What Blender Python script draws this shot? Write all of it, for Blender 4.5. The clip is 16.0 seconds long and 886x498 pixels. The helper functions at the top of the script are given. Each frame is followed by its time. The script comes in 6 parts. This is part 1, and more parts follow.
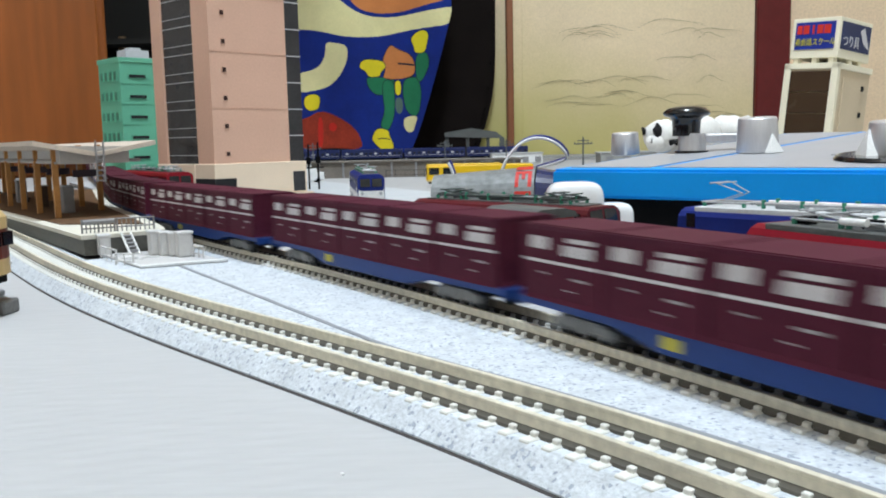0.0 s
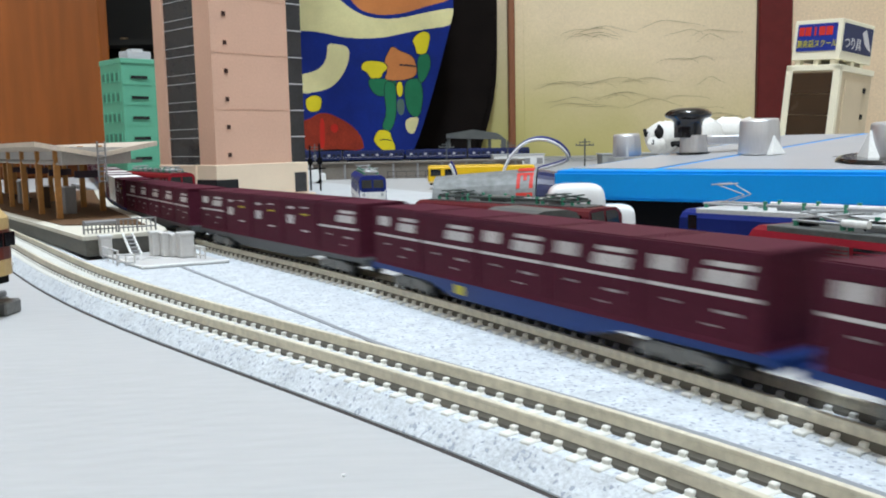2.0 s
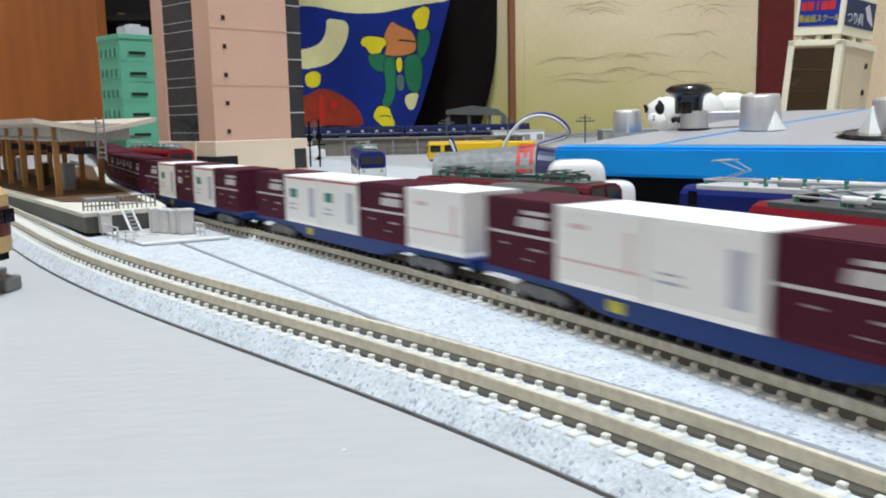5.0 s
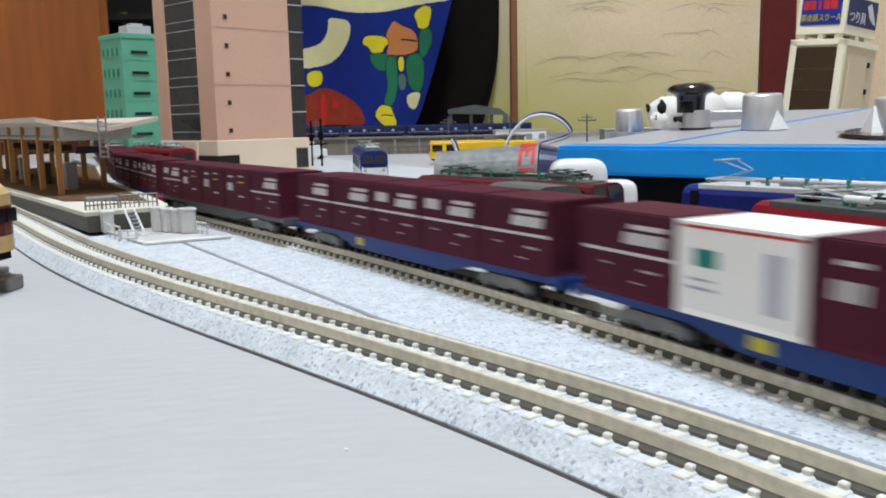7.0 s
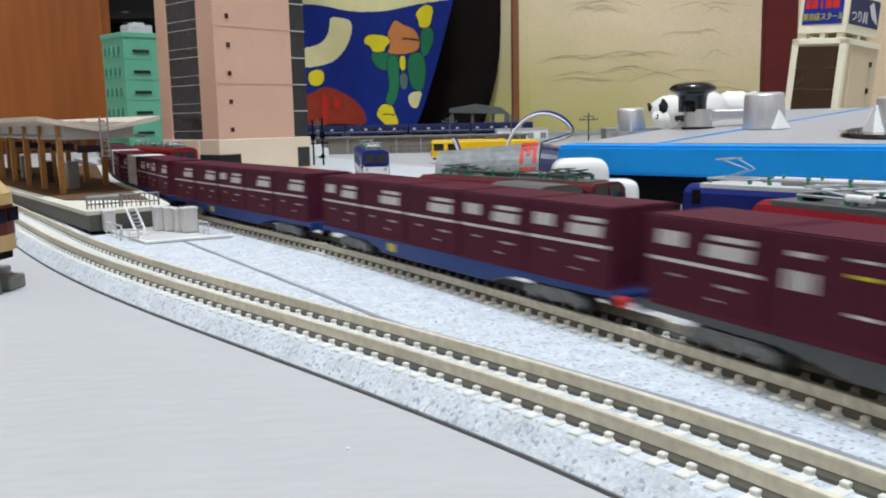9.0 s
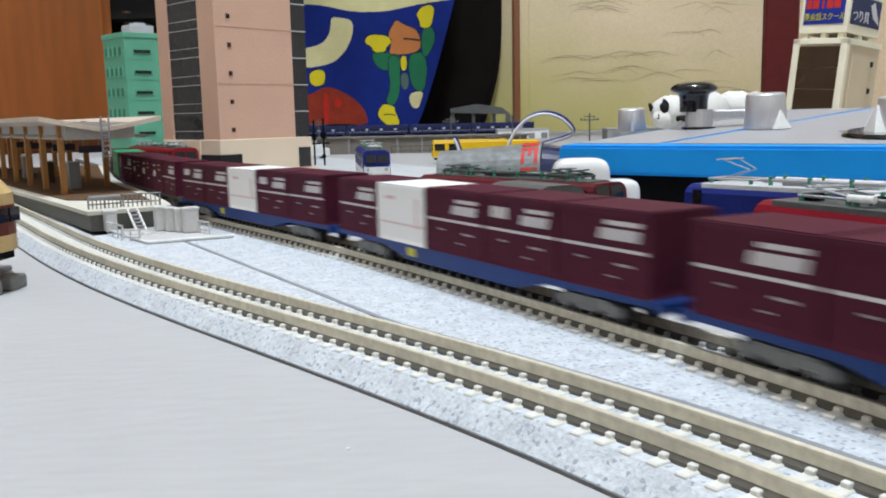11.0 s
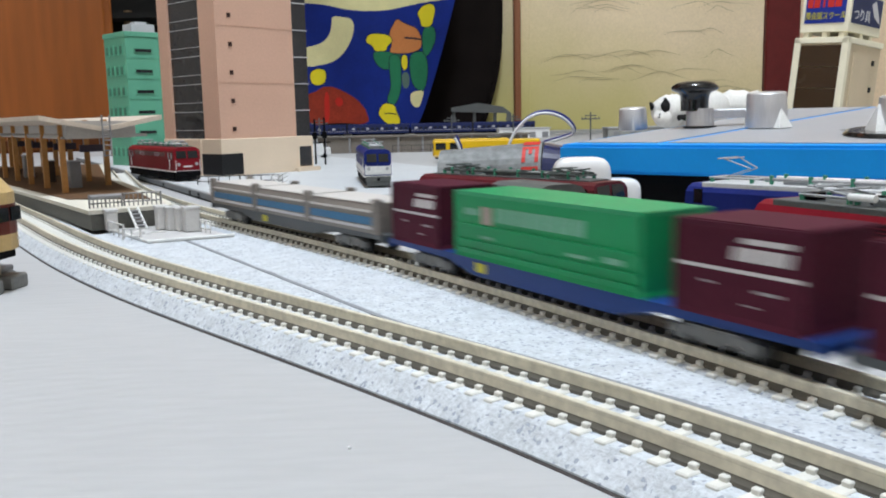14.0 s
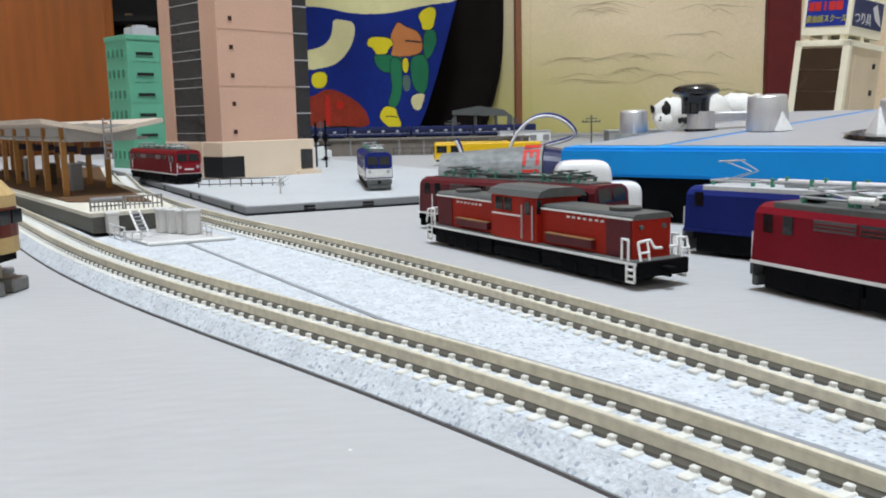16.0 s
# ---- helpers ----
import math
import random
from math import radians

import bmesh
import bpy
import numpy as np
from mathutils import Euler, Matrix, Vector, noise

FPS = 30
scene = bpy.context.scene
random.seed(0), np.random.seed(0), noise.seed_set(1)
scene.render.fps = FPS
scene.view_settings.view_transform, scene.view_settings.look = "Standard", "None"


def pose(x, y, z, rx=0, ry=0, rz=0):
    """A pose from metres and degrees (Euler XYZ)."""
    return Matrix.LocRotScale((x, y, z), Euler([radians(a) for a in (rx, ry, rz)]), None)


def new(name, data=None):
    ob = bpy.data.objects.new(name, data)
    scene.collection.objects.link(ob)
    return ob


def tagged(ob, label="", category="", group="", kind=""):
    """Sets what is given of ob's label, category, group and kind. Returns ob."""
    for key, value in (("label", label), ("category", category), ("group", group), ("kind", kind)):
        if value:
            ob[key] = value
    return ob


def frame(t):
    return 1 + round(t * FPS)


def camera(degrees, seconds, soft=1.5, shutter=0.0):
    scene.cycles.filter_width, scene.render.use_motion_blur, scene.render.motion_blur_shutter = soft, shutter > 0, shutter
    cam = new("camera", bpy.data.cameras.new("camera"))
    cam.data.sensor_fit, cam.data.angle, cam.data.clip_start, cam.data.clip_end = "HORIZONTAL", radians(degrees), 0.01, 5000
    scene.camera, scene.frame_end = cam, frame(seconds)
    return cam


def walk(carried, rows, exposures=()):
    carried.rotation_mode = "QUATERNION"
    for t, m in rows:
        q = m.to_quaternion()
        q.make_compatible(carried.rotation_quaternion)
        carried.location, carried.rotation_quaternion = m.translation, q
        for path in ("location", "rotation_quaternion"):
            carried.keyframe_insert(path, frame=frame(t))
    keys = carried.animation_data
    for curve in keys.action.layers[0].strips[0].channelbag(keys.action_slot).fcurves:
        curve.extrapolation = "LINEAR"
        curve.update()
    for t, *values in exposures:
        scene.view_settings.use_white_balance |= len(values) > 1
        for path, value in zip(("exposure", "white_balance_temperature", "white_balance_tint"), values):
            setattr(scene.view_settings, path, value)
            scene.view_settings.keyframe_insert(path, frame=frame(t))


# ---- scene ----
cam = camera(53.66, 16.0, soft=1.9, shutter=0.8)
EYE = 0.04543
TURNS = [
    (0, 82.994, 1.240, -0.671), (0.5, 83.006, 1.197, -0.657), (1, 83.036, 1.175, -0.658), (1.5, 83.108, 1.152, -0.605),
    (2, 83.081, 1.171, -0.569), (2.5, 82.675, 1.195, -0.598), (3, 82.512, 1.204, -0.599), (3.5, 82.378, 1.224, -0.599),
    (4, 81.809, 1.223, -0.608), (6.5, 81.470, 1.199, -0.482), (7, 81.500, 1.204, -0.459), (7.5, 81.501, 1.206, -0.449),
    (8, 81.501, 1.209, -0.397), (8.5, 81.449, 1.191, -0.349), (9, 81.446, 1.192, -0.364), (11.5, 81.461, 1.204, -0.286),
    (12, 81.497, 1.207, -0.288), (12.5, 81.502, 1.225, -0.288), (13, 81.551, 1.249, -0.256), (13.5, 81.549, 1.215,
    -0.242), (14, 81.395, 1.209, -0.239), (14.5, 81.443, 1.231, -0.241), (15, 81.505, 1.209, -0.241), (15.5, 81.559,
    1.216, -0.236), (16, 81.585, 1.207, -0.178),
]
walk(cam, [(t, pose(0, 0, EYE, a, b, c)) for t, a, b, c in TURNS], [(0, 0.05, 6380, 7), (4.2, 0.02, 6420, 8), (7.0, -0.07, 6480, 10), (16.0, -0.09, 6500, 10)])

# ---- light ----
world = bpy.data.worlds.new("room_air")
scene.world = world
world.use_nodes = True
world.node_tree.nodes["Background"].inputs[0].default_value = (0.9, 0.95, 1.0, 1)
world.node_tree.nodes["Background"].inputs[1].default_value = 0.05


lamp_data = bpy.data.lights.new("ceiling_lamp", "POINT")
lamp_data.shadow_soft_size, lamp_data.energy, lamp_data.color = 0.20, 152, (0.85, 0.98, 1.14)
ceiling_lamp = new("ceiling_lamp", lamp_data)
ceiling_lamp.location = (0.06, 0.12, 2.05)
scene.view_settings.exposure = 0.0


# ---- materials ----
def material(name, colour, rough=0.5, metal=0.0, vary=0.12, grain=900.0, stain=40.0, bump=0.0, second=None,
             coat=0.0, specks=None, speck_scale=700.0, speck_size=0.2, stretch=(1, 1, 1), spec=0.3, alpha=1.0, transmission=0.0):
    """A surface with a fine grain and larger blotches, both in metres of the object."""
    m = bpy.data.materials.new(name)
    m.use_nodes = True
    nt = m.node_tree
    b = nt.nodes["Principled BSDF"]
    add = nt.nodes.new
    tc = add("ShaderNodeTexCoord")
    mp = add("ShaderNodeMapping")
    mp.inputs["Scale"].default_value = stretch
    nt.links.new(tc.outputs["Object"], mp.inputs["Vector"])
    fine, big = add("ShaderNodeTexNoise"), add("ShaderNodeTexNoise")
    for n, sc in ((fine, grain), (big, stain)):
        n.inputs["Scale"].default_value = sc
        n.inputs["Detail"].default_value = 4
        nt.links.new(mp.outputs[0], n.inputs["Vector"])
    mix = add("ShaderNodeMix")
    mix.data_type = "FLOAT"
    mix.inputs[0].default_value = 0.45
    nt.links.new(fine.outputs["Fac"], mix.inputs[2])
    nt.links.new(big.outputs["Fac"], mix.inputs[3])
    ramp = add("ShaderNodeValToRGB")
    c = Vector(colour)
    d = Vector(second) if second else c * (1 - vary * 1.6)
    ramp.color_ramp.elements[0].color = (*d, 1)
    ramp.color_ramp.elements[1].color = (*(c * (1 + vary * 0.4)), 1)
    ramp.color_ramp.elements[0].position, ramp.color_ramp.elements[1].position = 0.3, 0.68
    nt.links.new(mix.outputs[0], ramp.inputs[0])
    out = ramp.outputs[0]
    if specks:
        v = add("ShaderNodeTexVoronoi")
        v.inputs["Scale"].default_value = speck_scale
        nt.links.new(mp.outputs[0], v.inputs["Vector"])
        sep = add("ShaderNodeSeparateColor")
        nt.links.new(v.outputs["Color"], sep.inputs[0])
        lt = add("ShaderNodeMath")
        lt.operation = "LESS_THAN"
        lt.inputs[1].default_value = speck_size
        nt.links.new(sep.outputs[0], lt.inputs[0])
        sm = add("ShaderNodeMix")
        sm.data_type = "RGBA"
        nt.links.new(lt.outputs[0], sm.inputs[0])
        nt.links.new(out, sm.inputs[6])
        sm.inputs[7].default_value = (*specks, 1)
        out = sm.outputs[2]
    nt.links.new(out, b.inputs["Base Color"])
    rr = add("ShaderNodeMapRange")
    rr.inputs[3].default_value, rr.inputs[4].default_value = max(0.02, rough - 0.09), min(1, rough + 0.09)
    nt.links.new(big.outputs["Fac"], rr.inputs[0])
    nt.links.new(rr.outputs[0], b.inputs["Roughness"])
    b.inputs["Metallic"].default_value = metal
    b.inputs["Specular IOR Level"].default_value = spec
    b.inputs["Coat Weight"].default_value = coat
    b.inputs["Alpha"].default_value = alpha
    b.inputs["Transmission Weight"].default_value = transmission
    if bump:
        bp = add("ShaderNodeBump")
        bp.inputs["Strength"].default_value = min(1.0, bump)
        bp.inputs["Distance"].default_value = 0.0006
        nt.links.new(fine.outputs["Fac"], bp.inputs["Height"])
        nt.links.new(bp.outputs[0], b.inputs["Normal"])
    return m


BOARD = material("grey_foam_board", (0.432, 0.432, 0.435), 0.75, vary=0.06, grain=500, stain=9, bump=0.2, stretch=(0.15, 1, 1))
BALLAST = material("white_grey_ballast", (0.61, 0.645, 0.68), 0.9, vary=0.20, grain=1300, stain=220, bump=0.5,
                   specks=(0.33, 0.36, 0.42), speck_scale=1700, speck_size=0.085)
def ridges(m, spacing, depth):
    """Fine parallel ridges, as on corrugated plastic sheet."""
    nt = m.node_tree
    b = nt.nodes["Principled BSDF"]
    tc, w = nt.nodes.new("ShaderNodeTexCoord"), nt.nodes.new("ShaderNodeTexWave")
    w.bands_direction = "Y"
    w.inputs["Scale"].default_value = 1 / spacing / 3.2
    w.inputs["Distortion"].default_value = 0.6
    turn = nt.nodes.new("ShaderNodeMapping")
    turn.inputs["Rotation"].default_value = (0, 0, radians(-22))
    nt.links.new(tc.outputs["Object"], turn.inputs["Vector"])
    nt.links.new(turn.outputs[0], w.inputs["Vector"])
    bp = nt.nodes.new("ShaderNodeBump")
    bp.inputs["Distance"].default_value, bp.inputs["Strength"].default_value = depth, 0.5
    nt.links.new(w.outputs["Fac"], bp.inputs["Height"])
    old = b.inputs["Normal"].links[0].from_socket if b.inputs["Normal"].links else None
    if old:
        nt.links.new(old, bp.inputs["Normal"])
    nt.links.new(bp.outputs[0], b.inputs["Normal"])


ridges(BOARD, 0.0038, 0.00012)
RAIL = material("dull_nickel_rail", (0.66, 0.61, 0.485), 0.55, metal=0.05, vary=0.2, grain=600, stain=60)
SLEEPER = material("cream_plastic_sleeper", (0.68, 0.67, 0.62), 0.6, vary=0.08)
JOINT = material("grey_joint_shade", (0.27, 0.28, 0.30), 0.9)
RAIL_SHADE = material("rail_foot_shade", (0.135, 0.125, 0.105), 0.85, spec=0.1)
BED_LIP = material("dark_bed_lip", (0.12, 0.11, 0.11), 0.9)
MAROON = material("maroon_container_paint", (0.082, 0.0158, 0.0315), 0.6, vary=0.15, grain=700, stain=60, spec=0.08)
WHITEP = material("white_container_paint", (0.87, 0.86, 0.84), 0.5, vary=0.04)
GREENP = material("green_container_paint", (0.008, 0.30, 0.11), 0.4, vary=0.1)
BLUEF = material("blue_wagon_frame", (0.009, 0.042, 0.20), 0.45, vary=0.15)
GREYF = material("grey_wagon_frame", (0.095, 0.105, 0.11), 0.5, vary=0.15)
BOGIE = material("grey_bogie_plastic", (0.20, 0.20, 0.195), 0.55, vary=0.2)
BLACK = material("black_plastic", (0.005, 0.005, 0.006), 0.75, vary=0.2, spec=0.08)
WHEEL = material("blackened_wheel_metal", (0.035, 0.033, 0.03), 0.5, metal=0.3)
MARK = material("white_print", (0.62, 0.60, 0.61), 0.55, vary=0.08)
MARKG = material("worn_grey_print", (0.42, 0.40, 0.41), 0.6, vary=0.25, grain=1500)
YELLOWP = material("yellow_print", (0.62, 0.55, 0.04), 0.55)
TEALP = material("teal_print", (0.01, 0.22, 0.18), 0.5)
GREYP = material("lilac_grey_print", (0.40, 0.42, 0.52), 0.5)
REDP = material("red_print", (0.55, 0.03, 0.02), 0.5)
PINKP = material("pale_pink_print", (0.75, 0.55, 0.55), 0.5)


# ---- mesh helpers ----
def box(bm, x0, x1, y0, y1, z0, z1, bevel=0.0, m=None):
    mt = Matrix.Translation(((x0 + x1) / 2, (y0 + y1) / 2, (z0 + z1) / 2)) @ Matrix.Diagonal((x1 - x0, y1 - y0, z1 - z0, 1))
    if m is not None:
        mt = m @ mt
    r = bmesh.ops.create_cube(bm, size=1, matrix=mt)
    if bevel:
        es = {e for v in r["verts"] for e in v.link_edges}
        bmesh.ops.bevel(bm, geom=list(es), offset=bevel, segments=1, affect="EDGES", clamp_overlap=True)
    return bm


def bx(x0, x1, y0, y1, z0, z1, bevel=0.0):
    return box(bmesh.new(), x0, x1, y0, y1, z0, z1, bevel)


def rod(bm, a, b, r, n=8, r2=None):
    a, b = Vector(a), Vector(b)
    d = b - a
    m = Matrix.Translation((a + b) / 2) @ d.to_track_quat("Z", "Y").to_matrix().to_4x4()
    bmesh.ops.create_cone(bm, cap_ends=True, segments=n, radius1=r, radius2=r if r2 is None else r2, depth=d.length, matrix=m)
    return bm


def prism(bm, outline, y0, y1, m=None):
    """Extrude an (x, z) outline from y0 to y1."""
    lo = [bm.verts.new((x, y0, z)) for x, z in outline]
    hi = [bm.verts.new((x, y1, z)) for x, z in outline]
    n = len(outline)
    fs = [bm.faces.new(lo), bm.faces.new(hi[::-1])]
    fs += [bm.faces.new((lo[i], hi[i], hi[(i + 1) % n], lo[(i + 1) % n])) for i in range(n)]
    bmesh.ops.recalc_face_normals(bm, faces=fs)
    if m is not None:
        bmesh.ops.transform(bm, matrix=m, verts=lo + hi)
    return bm


def mesh_of(name, bm, *mats):
    me = bpy.data.meshes.new(name)
    bm.to_mesh(me)
    bm.free()
    for m in mats:
        me.materials.append(m)
    return me


def part(name, bm, mat, parent, label="", m=None, smooth=False):
    me = bm if isinstance(bm, bpy.types.Mesh) else mesh_of(name, bm, mat)
    if smooth:
        me.shade_smooth()
    ob = new(name, me)
    ob.parent = parent
    if m is not None:
        ob.matrix_basis = m
    return tagged(ob, label)


def thing(name, label, category, m=None, group=""):
    ob = tagged(new(name), label, category, group)
    ob.empty_display_size = 0.01
    if m is not None:
        ob.matrix_basis = m
    return ob


def structure(name, bm, mat, label, category="", smooth=False):
    me = mesh_of(name, bm, mat)
    if smooth:
        me.shade_smooth()
    return tagged(new(name, me), label, category or name, kind="structure")


# ---- the two tracks' lines ----
ZR = 0.007                                  # rail head over the floor
FAR_S, FAR_R2 = 0.16, 1.35
FAR_C, FAR_R, FAR_A = Vector((-1.4884, -0.6726)), 1.7370, math.atan2(0.1868 + 0.6726, 0.0212 + 1.4884)


def far_line(s, lat=0.0):
    """A point of the far track, s metres on from its middle, lat metres away from the viewer's side; and its heading."""
    a = FAR_A + min(s, FAR_S) / FAR_R
    r = FAR_R + lat
    p = Vector((FAR_C.x + r * math.cos(a), FAR_C.y + r * math.sin(a)))
    if s <= FAR_S:
        return p, a + math.pi / 2
    # past the yard the line bends the other way, along the platform
    h0 = a + math.pi / 2
    turn = min(s - FAR_S, 0.30) / FAR_R2
    c = Vector((FAR_C.x + FAR_R * math.cos(a), FAR_C.y + FAR_R * math.sin(a))) + Vector((math.sin(h0), -math.cos(h0))) * FAR_R2
    h1 = h0 - turn
    q = c - Vector((math.sin(h1), -math.cos(h1))) * (FAR_R2 - lat)
    return q + Vector((math.cos(h1), math.sin(h1))) * max(0, s - FAR_S - 0.30), h1


NEAR_T, NEAR_N, NEAR_O = Vector((math.cos(2.22), math.sin(2.22))), Vector((math.sin(2.22), -math.cos(2.22))), Vector((-0.01, 0.16))


def near_line(u, lat=0.0):
    w = min(max(u, -0.085), 0.27)
    v = ((((-7.4005 * w + 3.8865) * w - 0.266) * w) - 0.0645) * w - 0.0036
    dv = ((4 * -7.4005 * w + 3 * 3.8865) * w - 2 * 0.266) * w - 0.0645
    v += dv * (u - w)
    t = (NEAR_T + NEAR_N * dv).normalized()
    n = Vector((t.y, -t.x))
    p = NEAR_O + NEAR_T * u + NEAR_N * v + n * lat
    return p, math.atan2(t.y, t.x)


def sweep(line, a, b, profile, step=0.006):
    """A closed (lat, z) profile carried along a line."""
    bm = bmesh.new()
    n = max(2, int((b - a) / step))
    rings = []
    for i in range(n + 1):
        u = a + (b - a) * i / n
        rings.append([bm.verts.new((*line(u, lat)[0], z)) for lat, z in profile])
    k = len(profile)
    for r0, r1 in zip(rings, rings[1:]):
        for j in range(k):
            bm.faces.new((r0[j], r0[(j + 1) % k], r1[(j + 1) % k], r1[j]))
    bm.faces.new(rings[0][::-1])
    bm.faces.new(rings[-1])
    bmesh.ops.recalc_face_normals(bm, faces=bm.faces)
    return bm


def rail_profile(lat, crown):
    z0, z1 = ZR - 0.0021, ZR + crown
    return [(lat - 0.0005, z0 + 0.0006), (lat + 0.0005, z0 + 0.0006), (lat + 0.00042, z1 - 0.0007), (lat + 0.00050, z1 - 0.0005), (lat + 0.00050, z1 - 0.0001),
            (lat + 0.00036, z1), (lat - 0.00036, z1), (lat - 0.00050, z1 - 0.0001), (lat - 0.00050, z1 - 0.0005), (lat - 0.00042, z1 - 0.0007)]


def sleeper_mesh(mat, half):
    bm = bmesh.new()
    box(bm, -0.0080, 0.0080, -0.0010, 0.0010, -0.0032, -0.0024, 0.0002)
    for s in (-1, 1):
        for o in (-0.0010, 0.0010):
            x = s * 0.00475 + o
            box(bm, x - 0.00048, x + 0.00048, -half, half, -0.0026, -0.0017, 0.00015)
    return mesh_of("sleeper", bm, mat)


def track(name, label, line, a, b, bed, crown):
    sleepers = sleeper_mesh(SLEEPER, 0.0006)
    t = thing(name, label, "model track")
    part("ballast_bed", sweep(line, a, b, bed), BALLAST, t, "white-grey moulded ballast bed")
    for lat in (-0.005, 0.005):
        part("rail", sweep(line, a, b, rail_profile(lat * 0.95, crown)), RAIL, t)
        la = lat * 0.95
        # dark strip paints the shade between rail foot and ballast
        part("shade_strip", sweep(line, a, b, [(la - 0.0010, ZR - 0.0030), (la + 0.0010, ZR - 0.0030), (la + 0.0009, ZR - 0.0022), (la + 0.0004, ZR - 0.0015), (la - 0.0004, ZR - 0.0015), (la - 0.0009, ZR - 0.0022)]), RAIL_SHADE, t, "dark strip painting the shade under the rail")
    u = a + 0.002
    while u < b:
        p, h = line(u)
        o = part("sleeper", sleepers, None, t)
        o.matrix_basis = Matrix.Translation((*p, ZR)) @ Matrix.Rotation(h - math.pi / 2, 4, "Z")
        u += 0.00440
    return t


ZB = ZR - 0.0027                            # ballast top between the sleepers
near_track = track("curved_near_track", "single curved model railway track on white-grey ballast", near_line, -0.16, 0.42,
                   [(-0.0112, 0.0008), (-0.0085, ZB - 0.0006), (-0.0078, ZB), (0.0078, ZB), (0.0119, ZB), (0.0125, ZB - 0.0004), (0.0126, 0.0002), (-0.0110, 0.0002)], 0.0004)
# thin dark strip along the foot of the near bed
part("base_lip", sweep(near_line, -0.16, 0.42, [(-0.0113, 0.0), (-0.01125, 0.0003), (-0.0108, 0.0007), (-0.0105, 0.0)]), BED_LIP, near_track, "dark lip along the bed's foot")
far_track = track("curved_far_track", "single model railway track on white-grey ballast", far_line, -0.20, 0.62,
                  [(-0.0092, 0.0002), (-0.0088, ZB - 0.0009), (-0.0070, ZB), (0.0078, ZB), (0.0085, ZB - 0.0006), (0.0110, 0.0002)], 0.0002)


SEAM_A, SEAM_B, SEAM_U = Vector((-0.1120, 0.3421)), Vector((-0.0140, 0.1816)), 0.0194


def seam(f):
    """The joint between the near track's side plate and the wide plate; f from 0 at the platform to 1 past the viewer."""
    if f < 0.45:
        return SEAM_A.lerp(SEAM_B, f / 0.45)
    u = SEAM_U - (0.15 + SEAM_U) * (f - 0.45) / 0.55
    k = max(0.0, 1 - (SEAM_U - u) / 0.030)
    return near_line(u, 0.0131 + 0.0017 * k * k)[0]


def far_side(p):
    a = math.atan2(p.y - FAR_C.y, p.x - FAR_C.x)
    return far_line((a - FAR_A) * FAR_R, -0.0080)[0]


def ballast_sheet(left, right, n=70):
    bm = bmesh.new()
    rows = []
    for i in range(n + 1):
        p, q = left(i / n), right(i / n)
        row = [(p.x, p.y, 0.0002), (p.x, p.y, ZB - 0.0004)]
        for k in (0.03, 0.12, 0.3, 0.5, 0.7, 0.9):
            w = p.lerp(q, k)
            row.append((w.x, w.y, ZB - 0.0001 + 0.00022 * noise.noise(Vector((w.x, w.y, 0)) * 70)))
        row += [(q.x, q.y, ZB - 0.0003), (q.x, q.y, 0.0002)]
        rows.append([bm.verts.new(c) for c in row])
    for r0, r1 in zip(rows, rows[1:]):
        for j in range(len(r0) - 1):
            bm.faces.new((r0[j], r0[j + 1], r1[j + 1], r1[j]))
    bmesh.ops.recalc_face_normals(bm, faces=bm.faces)
    return bm


def near_side(f):
    p = seam(f * 0.45)
    d = p - NEAR_O
    return near_line(d.dot(NEAR_T), 0.0086)[0]


plate = thing("ballast_plate", "white-grey ballast plates between the two tracks", "ballast plate")
part("wide_plate", ballast_sheet(lambda f: seam(f) + Vector((0.0002, 0.00016)), lambda f: far_side(seam(f))), BALLAST, plate)
part("side_plate", ballast_sheet(near_side, lambda f: seam(f * 0.45) - Vector((0.0004, 0.00033)), 30), BALLAST, plate)
part("joint_floor", ballast_sheet(lambda f: seam(f) - Vector((0.0006, 0.0005)), lambda f: seam(f) + Vector((0.0005, 0.0004)), 60), JOINT, plate, "dark joint").location = (0, 0, 0.00005)


# ---- room ----
WOOD = material("brown_wardrobe_veneer", (0.25, 0.069, 0.010), 0.42, vary=0.22, grain=60, stain=6, stretch=(1, 1, 0.08))
FUSUMA = material("cream_sliding_door_paper", (0.80, 0.65, 0.435), 0.85, vary=0.10, grain=220, stain=3, bump=0.3)


